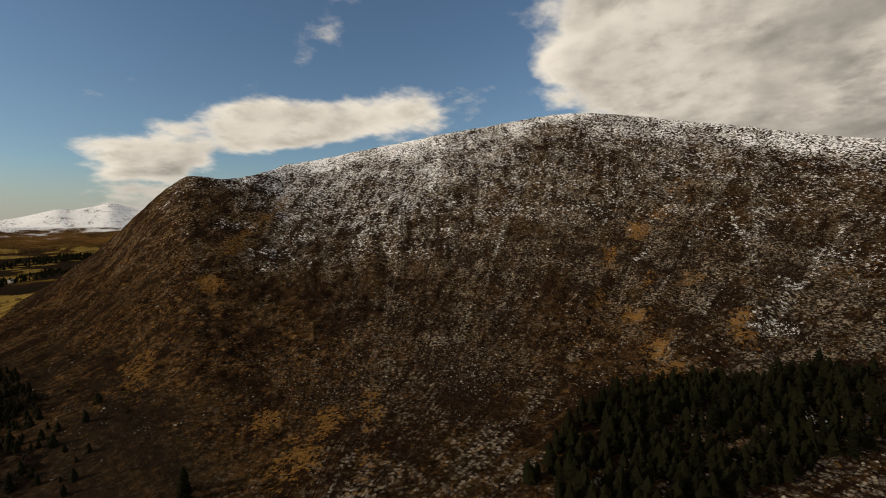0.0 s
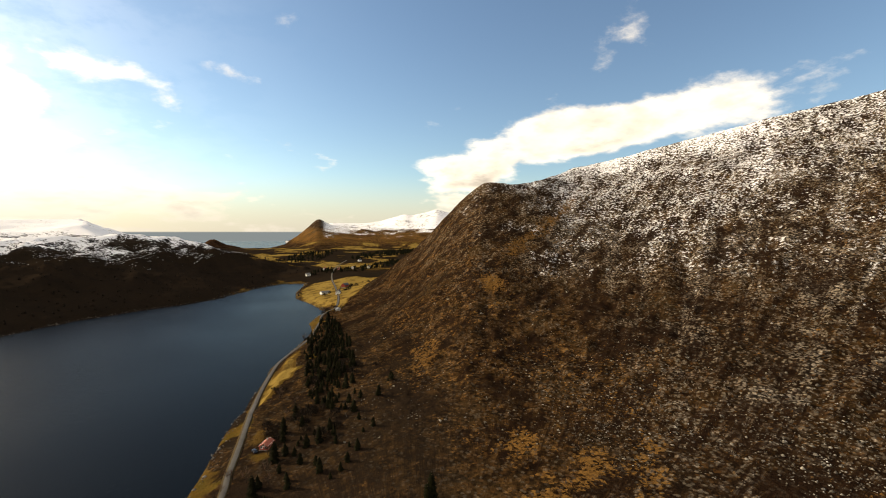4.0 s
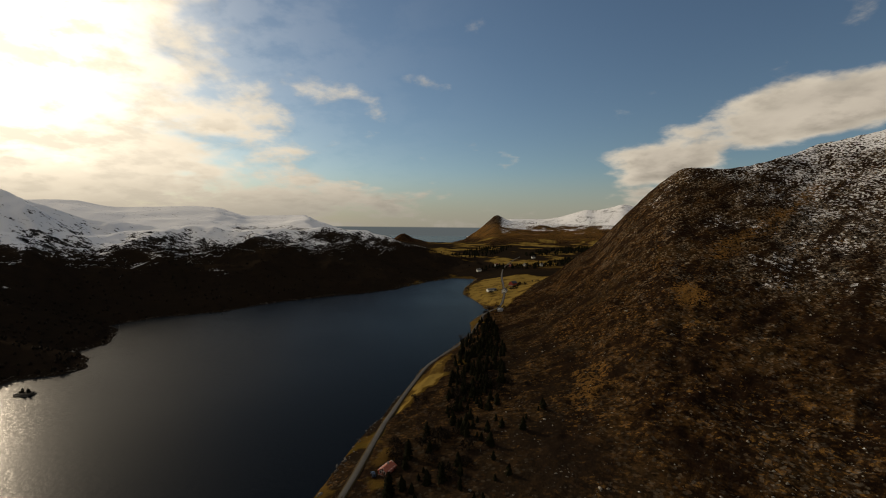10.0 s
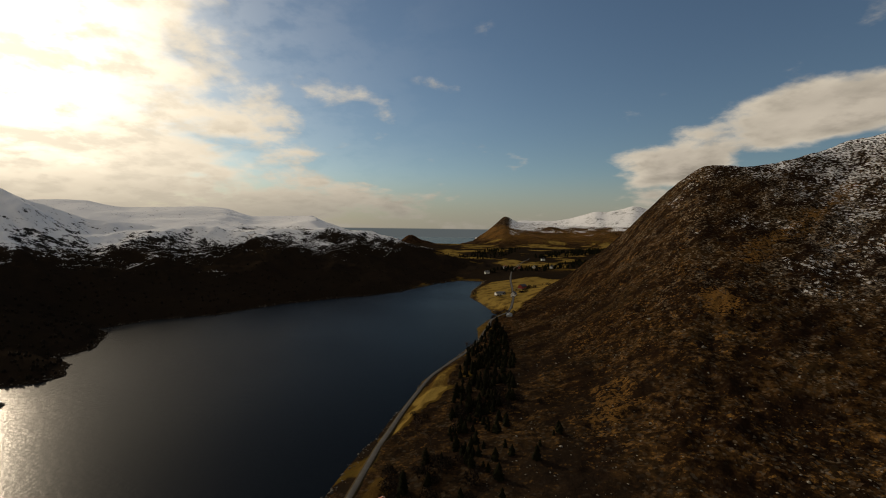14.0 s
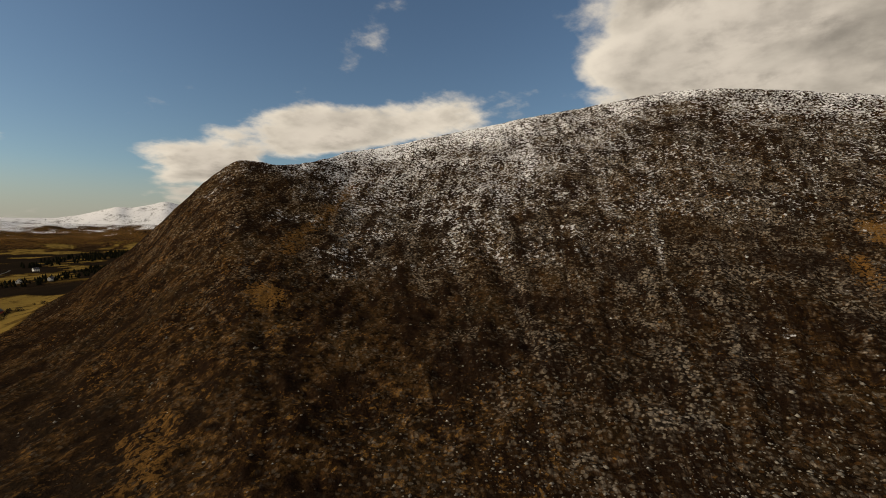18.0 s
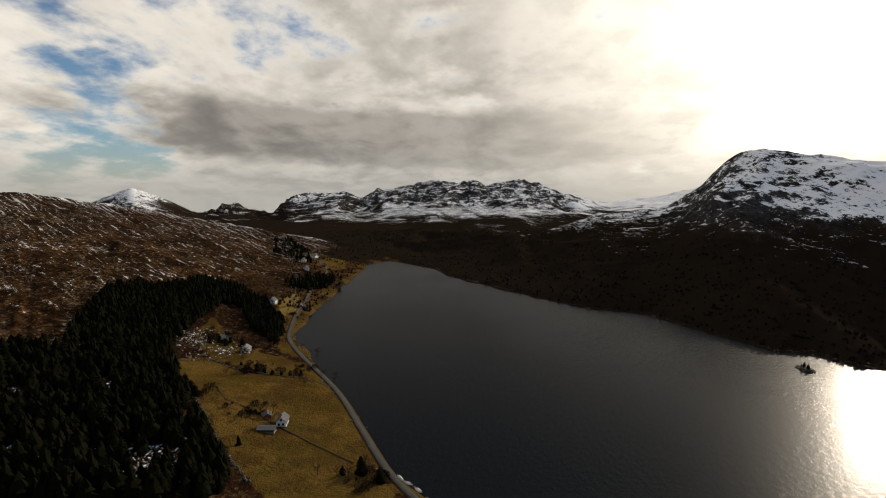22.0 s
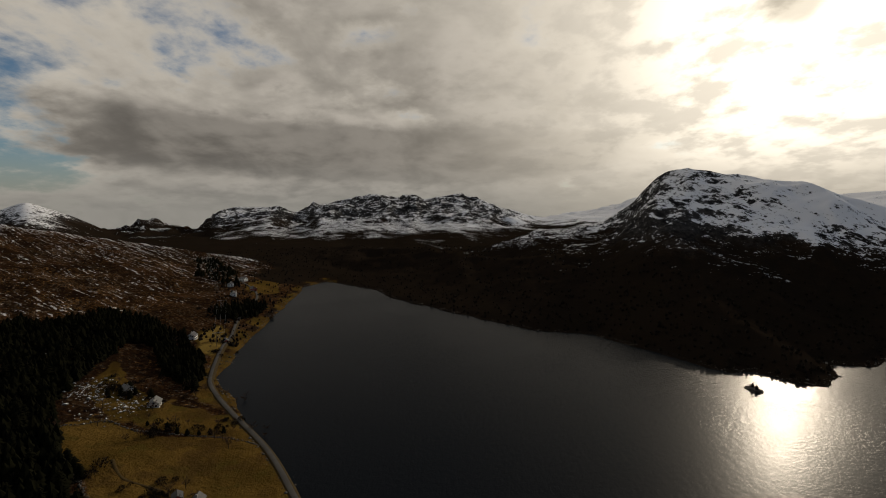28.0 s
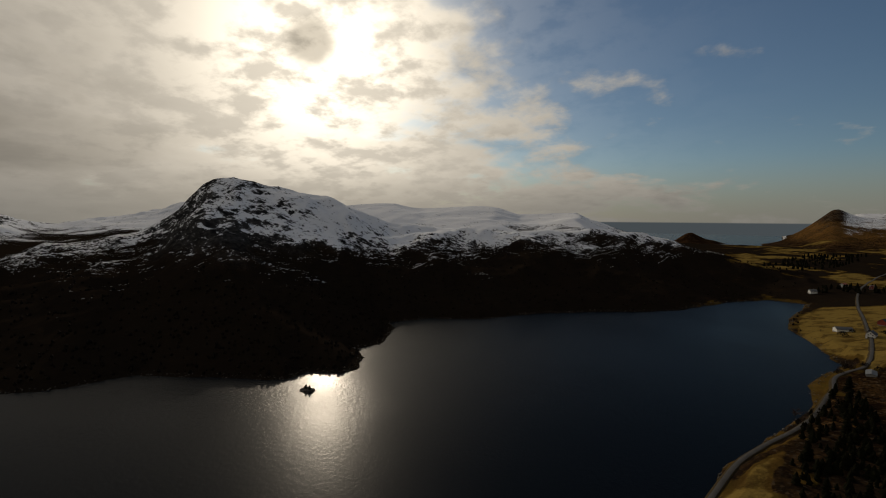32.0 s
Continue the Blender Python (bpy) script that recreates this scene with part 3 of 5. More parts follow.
    b = bsdf.inputs["Normal"].links[0].from_node
    n.link(n.m("SUBTRACT", 0.85, n.m("MULTIPLY", n.m("MAXIMUM", wood, crag), 0.6)), b.inputs["Strength"])
    return mat


def water_material():
    mat, n, bsdf = material("water")
    pos = n.add("ShaderNodeNewGeometry").outputs["Position"]
    bsdf.inputs["Base Color"].default_value = (0.003, 0.005, 0.008, 1)
    bsdf.inputs["Roughness"].default_value = 0.22
    bsdf.inputs["IOR"].default_value = 1.33
    bsdf.inputs["Specular IOR Level"].default_value = 0.021
    bsdf.inputs["Coat Weight"].default_value, bsdf.inputs["Coat Roughness"].default_value, bsdf.inputs["Coat IOR"].default_value = 0.13, 0.36, 1.2
    a = n.noise(pos, 0.9, 3, 0.6)
    b = n.noise(pos, 0.3, 3, 0.5)
    calm = n.ramp(n.noise(pos, 0.006, 3, 0.5), 0.35, 0.65)
    h = n.m("MULTIPLY", n.m("ADD", a, n.m("MULTIPLY", b, 1.5)), n.m("ADD", n.m("MULTIPLY", calm, 0.6), 0.4))
    bump(n, bsdf, h, 0.6, 0.3)
    return mat


GROUND, WATER = ground_material(), water_material()


# ---- ground and water ----
FIELD = np.array([(-216, -112), (-236, -108), (-224, -70), (-226, -28), (-226, -8), (-165, 24), (-122, 54), (-96, 48), (-100, 16), (-114, -7), (-140, -33), (-178, -73)], float)
BAY_FIELD = np.array([(44, 740), (52, 860), (90, 960), (190, 960), (230, 900), (190, 800), (120, 660), (80, 575), (76, 640), (50, 700)], float)
STRIP = np.array([(14, 398), (-6, 366), (-26, 305), (-34, 270), (-20, 275), (-2, 315)], float)


# bracken and dead grass: place and size
RUST_PATCHES = [(621, -36, 20), (560, -16, 14), (505, 5, 15), (430, 18, 12), (379, -22, 9), (386, -51, 9), (314, -21, 10), (337, 12, 9), (233, -52, 11), (262, -40, 9), (338, -94, 9),
                (298, -92, 9), (104, 103, 8), (74, 91, 9), (137, 102, 8), (92, 137, 8), (93, 62, 7), (120, 84, 6), (89, 264, 10), (188, 343, 10)]
# bands of dead grass that slant down the shoulder
RUST_BANDS = [[(458, 552), (395, 506), (339, 471), (287, 441), (260, 418)]]
# snow that lies in two gullies of the mountainside
GULLIES = [[(787, -54), (608, -86), (462, -107), (347, -108), (326, -110)], [(549, 112), (408, 81), (317, 62)]]
ORANGE_FIELD = np.array([(-414, -143), (-460, -138), (-420, -112), (-352, -98), (-372, -118)], float)
MEADOW = np.array([(-330, -160), (-262, -92), (-262, -60), (-250, -32), (-228, -14), (-224, -70), (-236, -108), (-285, -145)], float)
EAST_FIELD = np.array([(168, -128), (205, -152), (215, -200), (190, -260), (130, -200), (120, -150)], float)
HEAD_FIELD = np.array([(-612, -168), (-667, -204), (-745, -205), (-735, -165), (-655, -142)], float)


def line_distance(x, y, pts):
    best = np.full_like(x, 1e9)
    for (ax, ay), (bx, by) in zip(pts, pts[1:]):
        u = np.clip(((x - ax) * (bx - ax) + (y - ay) * (by - ay)) / ((bx - ax) ** 2 + (by - ay) ** 2), 0, 1)
        best = np.minimum(best, np.hypot(x - ax - u * (bx - ax), y - ay - u * (by - ay)))
    return best



def masks(x, y, z, k, steep):
    az, r, un = k["az"], k["r"], k["un"]
    a360 = np.where(az < -62, az + 360, az)
    on_near = ((k["near"] > z - 6) | (r < 760)) & (k["s"] > 10) & (a360 > -12) & (a360 < 262) & (r < 1400)
    near_shore = (az >= -98) & (az <= -12) & (r < 200) & (k["s"] > 2)
    on_near = on_near | near_shore
    jig = fbm(x, y, 90, 4, 101)
    fine = fbm(x, y, 22, 4, 103)
    top = step(z + jig * 70, 130, 330)
    snow_near = 0.02 + (0.10 * step(un + jig * 0.4, 0.2, 0.7) + 0.12 * step(un + jig * 0.3, 0.6, 1.0) + 0.62 * step(un + jig * 0.10, 0.88, 1.08) * (1 - 0.6 * step(a360, 200, 222)) + 0.08 * top) * (0.05 + 0.95 * step(a360 + jig * 10, 24, 40))
    snow_near = snow_near + 0.19 * step(a360 + jig * 12, 34, 44) * (1 - step(a360, 58, 78)) * step(un + jig * 0.3, 0.32, 0.6)
    snow_near = snow_near - 0.10 * (1 - step(a360 + jig * 10, 38, 52)) * (1 - step(un + jig * 0.1, 0.55, 0.75))
    snow_near = snow_near + 0.10 * step(a360, 190, 215) * step(un + jig * 0.2, 0.15, 0.5)
    snow_near = snow_near * (1 - 0.15 * step(a360, 175, 235) * (1 - step(un, 0.82, 1.0)))
    lift = z + 30 * np.exp(-((az + 70) / 8.0) ** 2) * step(z, 52, 85)
    snow_far = -0.06 + 0.24 * step(lift + jig * 40 + fine * 24, 34, 66) + 0.56 * step(lift + jig * 50 + fine * 30, 56, 124) + 0.22 * step(lift, 85, 160) - 0.42 * step(steep + fine * 0.3, 0.32, 0.85)
    snow_far = snow_far - 0.20 * np.exp(-((az + 58) / 7.0) ** 2) * step(fine + jig * 0.6, -0.25, 0.15)
    snow_far = snow_far + 0.12 * step(z + jig * 24 + fine * 20, 36, 70) * step(az, -54, -46)
    snow_far = snow_far + 0.3 * step(z + jig * 20, 66, 104) * step(az, -54, -44)
    snow = np.where(on_near, snow_near, snow_far)
    bowl = 1.1 * step(z + jig * 40, 40, 95)
    cliff = 0.76 * step(z + jig * 40 + fine * 20, 18, 66) - 0.46 * step(steep + fine * 0.3, 0.22, 0.5)
    side = step(az + jig * 10, -84, -72)
    snow = np.where((k["crag"] > z - 5) & (r > 1300), cliff + (bowl - cliff) * side, snow)
    snow = np.where((k["shill"] > z - 5) | (k["dome"] > z - 5), np.where(k["dome"] > z - 5, 1.25 + 0.3 * jig, 1.0 + 0.4 * jig + 0.3 * fine) * step(z + jig * 30, 40, 120), snow)
    hill = k["hill"] > z - 6
    snow = np.where(hill & (k["shill"] < z - 8), 1.05 * step(z + jig * 50 + fine * 20, 92, 130) * step(az, 7.2, 8.2), snow)
    low = step(z, 3, 22)
    snow = snow * (0.15 + 0.85 * low)
    snow = snow * step(k["s"], 10, 60)
    sand = np.where((k["sea"] > 0.02) & (k["sea"] < 0.8) & (z < 4), 0.9, 0.0)
    snow = np.maximum(snow, sand)
    field = np.zeros_like(z)
    for poly in (FIELD, BAY_FIELD, STRIP, ORANGE_FIELD, MEADOW, HEAD_FIELD, EAST_FIELD):
        field = np.maximum(field, (1 - step(polygon_distance(x, y, poly) + fine * 8, -5, 5)) * (1.0 if poly is BAY_FIELD or poly is STRIP or poly is ORANGE_FIELD else 0.75))
    bank = (1 - step(k["s"] + fine * 34 + jig * 20, 4, 30)) * ((r < 230) | (az > -5) | (az < -98)) * (r < 1100) * 0.62
    valley = step(az, -4, 0) * (1 - step(az, 20, 30)) * step(r, 1000, 1200) * (1 - step(r, 2300, 2700)) * step(jig + fine * 0.5, -0.05, 0.25) * (z < 60)
    grass = np.maximum.reduce([field, bank, valley])
    rust = 0.24 * step(jig + fine * 0.6, 0.02, 0.36) * on_near
    for cx, cy, size in RUST_PATCHES:
        away = math.hypot(cx - CENTRE[0], cy - CENTRE[1])
        ux, uy = (cx - CENTRE[0]) / away, (cy - CENTRE[1]) / away
        along, across = (x - cx) * ux + (y - cy) * uy, (x - cx) * uy - (y - cy) * ux
        d = np.hypot(along / 1.9, across / 0.75)
        rust = np.maximum(rust, 0.72 * np.exp(-(d / size) ** 2 / 1.6) + (fine * 0.9 + jig * 0.5) * (d < 2 * size))
    for line in RUST_BANDS:
        rust = np.maximum(rust, (0.85 + fine * 0.8) * (1 - step(line_distance(x, y, line) + fine * 16, 2.0, 17.0)))
    rust = np.maximum(rust, on_near * (0.16 + 0.3 * jig + 0.3 * fine) * step(a360, 178, 200) * (1 - step(un, 0.8, 1.0)))
    rust = np.maximum(rust, hill * step(z, 25, 60) * (1 - step(z, 120, 150)) * (0.75 + jig * 0.6))
    band = 0.5 + vnoise(az * 0.5 + r / 150, r / 170, 109) * 0.9 + fbm(x, y, 130, 3, 107) * 0.7
    gut = np.abs(vnoise(a360 * 0.85 + fbm(x, y, 90, 3, 143) * 1.1, r / 420, 141))
    gut = (1 - step(gut + fine * 0.05, 0.0, 0.06)) * step(a360, 36, 56) * (1 - step(a360, 228, 246)) * step(un, 0.2, 0.4) * (1 - step(un, 0.85, 0.98))
    snow = snow + gut * 0.16
    for line in GULLIES:
        snow = np.maximum(snow, 0.50 * (1 - step(line_distance(x, y, line) + fine * 4, 0.0, 3.0)) * (0.7 + jig))
    wedge = np.exp(-(((x - 185) / 52) ** 2 + ((y + 32) / 36) ** 2)) * 0.5
    scree = np.where(on_near, 0.5 * gut + 0.30 + 0.35 * step(band + fine * 0.6, 0.3, 0.9) + 0.1 * jig + 0.09 * step(a360, 34, 44) * (1 - step(a360, 66, 90)), 0.12)
    scree = (scree - wedge) * (1 - 0.5 * step(a360, 196, 240)) * (0.3 + 0.7 * step(a360 + jig * 24, 22, 46))
    scree = scree * (1 - 0.6 * (1 - step(r, 280, 520)) * (1 - step(a360, 44, 70)))
    # far side: birch woods plus painted shade, up to the snow line
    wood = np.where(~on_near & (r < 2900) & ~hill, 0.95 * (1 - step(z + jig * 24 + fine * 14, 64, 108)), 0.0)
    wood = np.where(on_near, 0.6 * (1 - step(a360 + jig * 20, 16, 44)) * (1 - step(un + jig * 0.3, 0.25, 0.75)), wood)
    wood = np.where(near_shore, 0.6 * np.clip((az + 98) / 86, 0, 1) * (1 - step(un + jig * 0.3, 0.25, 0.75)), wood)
    scree = np.where(near_shore, 0.12, scree)
    snow = np.where(near_shore, 0.02, snow)
    crag = np.where(~on_near & ~hill & (r > 480), step(z + jig * 24 + fine * 14, 62, 102), 0.0)
    snow = snow * (1 - np.clip(grass * 1.6, 0, 1))
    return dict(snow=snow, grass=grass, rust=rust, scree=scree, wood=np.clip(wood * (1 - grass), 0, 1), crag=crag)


def build_ground():
    cols, rows = 1400, 610
    radii = np.concatenate([np.geomspace(1, 60, 40, endpoint=False), np.geomspace(60, 4890, rows - 40)])
    t = np.linspace(0, 2 * math.pi, cols, endpoint=False)
    rr, tt = np.meshgrid(radii, t, indexing="ij")
    x, y = (CENTRE[0] + rr * np.sin(tt)).ravel(), (CENTRE[1] + rr * np.cos(tt)).ravel()
    z, k = land(x, y)
    zz = z.reshape(rows, cols)
    dr = np.gradient(zz, axis=0) / np.gradient(radii)[:, None]
    da = (np.roll(zz, -1, 1) - np.roll(zz, 1, 1)) / (2 * radii[:, None] * 2 * math.pi / cols)
    steep = np.hypot(dr, da).ravel()
    me = mesh_from_grid("ground", np.stack([x, y, z], 1), rows, cols, True)
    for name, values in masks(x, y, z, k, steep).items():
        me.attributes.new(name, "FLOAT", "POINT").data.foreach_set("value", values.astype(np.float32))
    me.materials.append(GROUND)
    me.flip_normals()
    return tagged(new("ground", me), "brown heather and scree mountainsides dusted with snow round a lake", "ground", kind="structure")


ground = build_ground()


def sheet(name, x0, x1, y0, y1, z, mat):
    me = bpy.data.meshes.new(name)
    me.from_pydata([(x0, y0, z), (x1, y0, z), (x1, y1, z), (x0, y1, z)], [], [(0, 1, 2, 3)])
    me.materials.append(mat)
    return new(name, me)


tagged(sheet("lake_water", -950, 200, -240, 1120, 0.0, WATER), "dark calm lake water with faint ripples and sun glitter", "water", kind="structure")
tagged(sheet("sea_water", -1600, 900, 2250, 4880, 0.0, WATER), "grey-blue open sea beyond the valley mouth", "water", kind="structure")


# ---- helpers for things ----
def mesh_of(name, bm, mat, smooth=False):
    me = bpy.data.meshes.new(name)
    bm.normal_update()
    bm.to_mesh(me)
    bm.free()
    if smooth:
        me.polygons.foreach_set("use_smooth", np.ones(len(me.polygons), bool))
    for m in (mat if isinstance(mat, (list, tuple)) else (mat,)):
        me.materials.append(m)
    return me


def part(name, bm, mat, parent, label="", at=(0, 0, 0), smooth=False):
    ob = new(name, bm if isinstance(bm, bpy.types.Mesh) else mesh_of(name, bm, mat, smooth))
    ob.parent = parent
    ob.location = at
    if label:
        ob["label"] = label
    return ob


def thing(name, at, label, category, group="", turn=0.0):
    ob = new(name)
    ob.empty_display_size = 0.5
    ob.location, ob.rotation_euler = at, (0, 0, radians(turn))
    return tagged(ob, label, category, group)


def box(bm, x0, x1, y0, y1, z0, z1):
    m = Matrix.LocRotScale(((x0 + x1) / 2, (y0 + y1) / 2, (z0 + z1) / 2), None, (x1 - x0, y1 - y0, z1 - z0))
    return bmesh.ops.create_cube(bm, size=1, matrix=m)


def boxed(*args, bevel=0.0):
    bm = bmesh.new()
    box(bm, *args)
    if bevel:
        bmesh.ops.bevel(bm, geom=bm.edges[:], offset=bevel, segments=1, affect="EDGES")
    return bm


def tube(bm, pts, radii, sides=6):
    """A tapered tube through points."""
    rings = []
    for i, (p, r) in enumerate(zip(pts, radii)):
        a, b = Vector(pts[max(i - 1, 0)]), Vector(pts[min(i + 1, len(pts) - 1)])
        d = (b - a).normalized()
        u = d.orthogonal().normalized()
        w = d.cross(u)
        rings.append([bm.verts.new(Vector(p) + (u * math.cos(k * 2 * math.pi / sides) + w * math.sin(k * 2 * math.pi / sides)) * r) for k in range(sides)])
    for lo, hi in zip(rings, rings[1:]):
        for k in range(sides):
            bm.faces.new((lo[k], lo[(k + 1) % sides], hi[(k + 1) % sides], hi[k]))
    bm.faces.new(rings[0][::-1])
    bm.faces.new(rings[-1])


def prism(bm, profile_yz, x0, x1):
    """A closed outline in y and z drawn out along x."""
    a = [bm.verts.new((x0, y, z)) for y, z in profile_yz]
    b = [bm.verts.new((x1, y, z)) for y, z in profile_yz]
    k = len(a)
    for i in range(k):
        bm.faces.new((a[i], a[(i + 1) % k], b[(i + 1) % k], b[i]))
    bm.faces.new(a[::-1])
    bm.faces.new(b)


# ---- materials of the things ----
def needle_material():
    mat, n, bsdf = material("needles")
    p = n.add("ShaderNodeNewGeometry").outputs["Position"]
    rand = n.add("ShaderNodeObjectInfo").outputs["Random"]
    isl = n.add("ShaderNodeNewGeometry").outputs["Random Per Island"]
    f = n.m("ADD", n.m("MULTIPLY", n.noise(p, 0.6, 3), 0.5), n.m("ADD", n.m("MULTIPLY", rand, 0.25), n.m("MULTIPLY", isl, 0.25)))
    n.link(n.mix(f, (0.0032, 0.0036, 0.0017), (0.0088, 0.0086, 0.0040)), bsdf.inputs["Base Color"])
    bsdf.inputs["Roughness"].default_value = 0.85
    bsdf.inputs["Specular IOR Level"].default_value = 0.01
    return mat


def stone_material(name, dark, light, snow):
    mat, n, bsdf = material(name)
    g = n.add("ShaderNodeNewGeometry")
    isl = g.outputs["Random Per Island"]
    p = g.outputs["Position"]
    c = n.mix(n.m("ADD", n.m("MULTIPLY", n.m("POWER", isl, 1.5), 0.75), n.m("MULTIPLY", n.noise(p, 1.1, 4, 0.65), 0.3)), dark, light)
    up = n.add("ShaderNodeSeparateXYZ")
    n.link(g.outputs["Normal"], up.inputs[0])
    lying = n.m("MULTIPLY", n.ramp(up.outputs[2], 0.5, 0.8), n.ramp(n.noise(p, 0.35, 3), 0.62 - snow, 0.72 - snow))
    n.link(n.mix(lying, c, (0.78, 0.79, 0.81)), bsdf.inputs["Base Color"])
    bsdf.inputs["Roughness"].default_value = 0.92
    bsdf.inputs["Specular IOR Level"].default_value = 0.2
    return mat


def asphalt_material():
    mat, n, bsdf = material("asphalt")
    p = n.add("ShaderNodeNewGeometry").outputs["Position"]
    f = n.m("ADD", n.m("MULTIPLY", n.noise(p, 0.25, 4), 0.6), n.m("MULTIPLY", n.noise(p, 6.0, 3), 0.4))
    n.link(n.mix(n.ramp(f, 0.3, 0.7), (0.026, 0.023, 0.020), (0.050, 0.045, 0.039)), bsdf.inputs["Base Color"])
    bsdf.inputs["Roughness"].default_value = 0.9
    return mat


NEEDLES = needle_material()
BARK = plain("bark", (0.045, 0.033, 0.024), 0.95)
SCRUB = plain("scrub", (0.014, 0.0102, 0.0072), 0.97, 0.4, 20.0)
TWIG = plain("twigs", (0.075, 0.045, 0.032), 0.95, 0.35)
ROCK = stone_material("boulder", (0.020, 0.016, 0.013), (0.27, 0.245, 0.205), 0.03)
SHORE = stone_material("shore_stone", (0.02, 0.018, 0.016), (0.16, 0.145, 0.125), -0.5)
RUBBLE = stone_material("snowy_rubble", (0.10, 0.095, 0.085), (0.32, 0.31, 0.29), 0.22)
ASPHALT = asphalt_material()
VERGE = plain("verge_gravel", (0.048, 0.034, 0.016), 0.95, 0.45)
TRACK = plain("worn_earth", (0.052, 0.034, 0.013), 0.95, 0.4)
WHITE = plain("white_paint", (0.72, 0.72, 0.69), 0.6, 0.08)
GREY_ROOF = plain("grey_sheet_roof", (0.13, 0.13, 0.125), 0.55, 0.2)
SLATE = plain("dark_slate_roof", (0.045, 0.045, 0.05), 0.6, 0.3)
RED = plain("red_paint", (0.28, 0.045, 0.03), 0.7, 0.2)
RED_TILE = plain("red_roof_tile", (0.30, 0.085, 0.05), 0.75, 0.25)
WOOD = plain("weathered_boards", (0.11, 0.09, 0.07), 0.85, 0.3)
CONCRETE = plain("foundation_concrete", (0.25, 0.24, 0.22), 0.9, 0.2)
PANE = plain("window_glass", (0.02, 0.024, 0.03), 0.08, 0.1)
STEEL = plain("galvanised_steel", (0.32, 0.33, 0.34), 0.5, 0.15, 1.0, 0.6)
CAR_BLUE = plain("dark_car_paint", (0.02, 0.028, 0.05), 0.25, 0.1)
RUBBER = plain("rubber", (0.015, 0.015, 0.015), 0.9, 0.1)


# ---- road along the shore ----
ROAD = [(-1040, -436), (-900, -362), (-790, -292), (-690, -208), (-610, -158), (-487, -132), (-424, -113), (-382, -104), (-327, -87), (-300, -74), (-268, -50), (-220, -8), (-172, 23),
        (-132, 50), (-100, 84), (-76, 122), (-46, 158), (-40, 190), (-35, 226), (-26, 300), (-12, 366), (2, 404), (24, 446), (46, 512), (54, 556), (80, 604), (98, 690), (112, 800),
        (128, 940), (150, 1080), (190, 1240), (250, 1420)]


def smooth_line(pts, gap):
    """Points at even steps along a Catmull-Rom curve."""
    out = []
    for i in range(len(pts) - 1):
        p = [np.array(pts[min(max(i + k, 0), len(pts) - 1)], float) for k in (-1, 0, 1, 2)]
        steps = max(2, int(np.linalg.norm(p[2] - p[1]) / gap))
        for t in np.arange(steps) / steps:
            out.append(0.5 * (2 * p[1] + (p[2] - p[0]) * t + (2 * p[0] - 5 * p[1] + 4 * p[2] - p[3]) * t ** 2 + (3 * p[1] - p[0] - 3 * p[2] + p[3]) * t ** 3))
    return np.array(out)


def ribbon(name, line, offsets, drops, mats, kind_label, lift=0.35):
    """A strip along a line; offsets and drops give its cross-section, mats the material of each lane."""
    d = np.gradient(line, axis=0)
    side = np.stack([d[:, 1], -d[:, 0]], 1) / np.linalg.norm(d, axis=1)[:, None]
    h = np.max([land(line[:, 0] + side[:, 0] * o, line[:, 1] + side[:, 1] * o)[0] for o in (-2.6, -1.2, 0, 1.2, 2.6)], 0)
    k = np.exp(-0.5 * (np.arange(-8, 9) / 3.0) ** 2)
    h = np.maximum(np.convolve(np.pad(h, 8, "edge"), k / k.sum(), "valid"), 1.4) + lift
    pts = np.stack([np.column_stack([line + side * o, h - dr]) for o, dr in zip(offsets, drops)], 1).reshape(-1, 3)
    me = mesh_from_grid(name, pts, len(line), len(offsets), False)
    for m in mats[0]:
        me.materials.append(m)
    me.polygons.foreach_set("material_index", np.tile(np.array(mats[1], np.int32), len(line) - 1))
    return new(name, me), h


road_line = smooth_line(ROAD, 3.0)
road, road_h = ribbon("road", road_line, (-2.9, -1.8, -1.25, 0, 1.25, 1.8, 2.9), (1.8, 0.28, 0.02, -0.05, 0.02, 0.28, 1.8), ((ASPHALT, VERGE), (1, 1, 0, 0, 1, 1)), "")
tagged(road, "narrow grey asphalt road with gravel verges along the lake shore", "road", kind="structure")
track_line = smooth_line([(-190, -66), (-176, -52), (-172, -34), (-164, -22), (-158, -8), (-150, 8), (-140, 30)], 2.0)
track, _ = ribbon("farm_track", track_line, (-0.8, -0.45, 0, 0.45, 0.8), (0.3, 0.02, 0.05, 0.02, 0.3), ((TRACK,), (0, 0, 0, 0)), "", 0.12)
tagged(track, "worn earth farm track across the yellow field", "track", kind="structure")


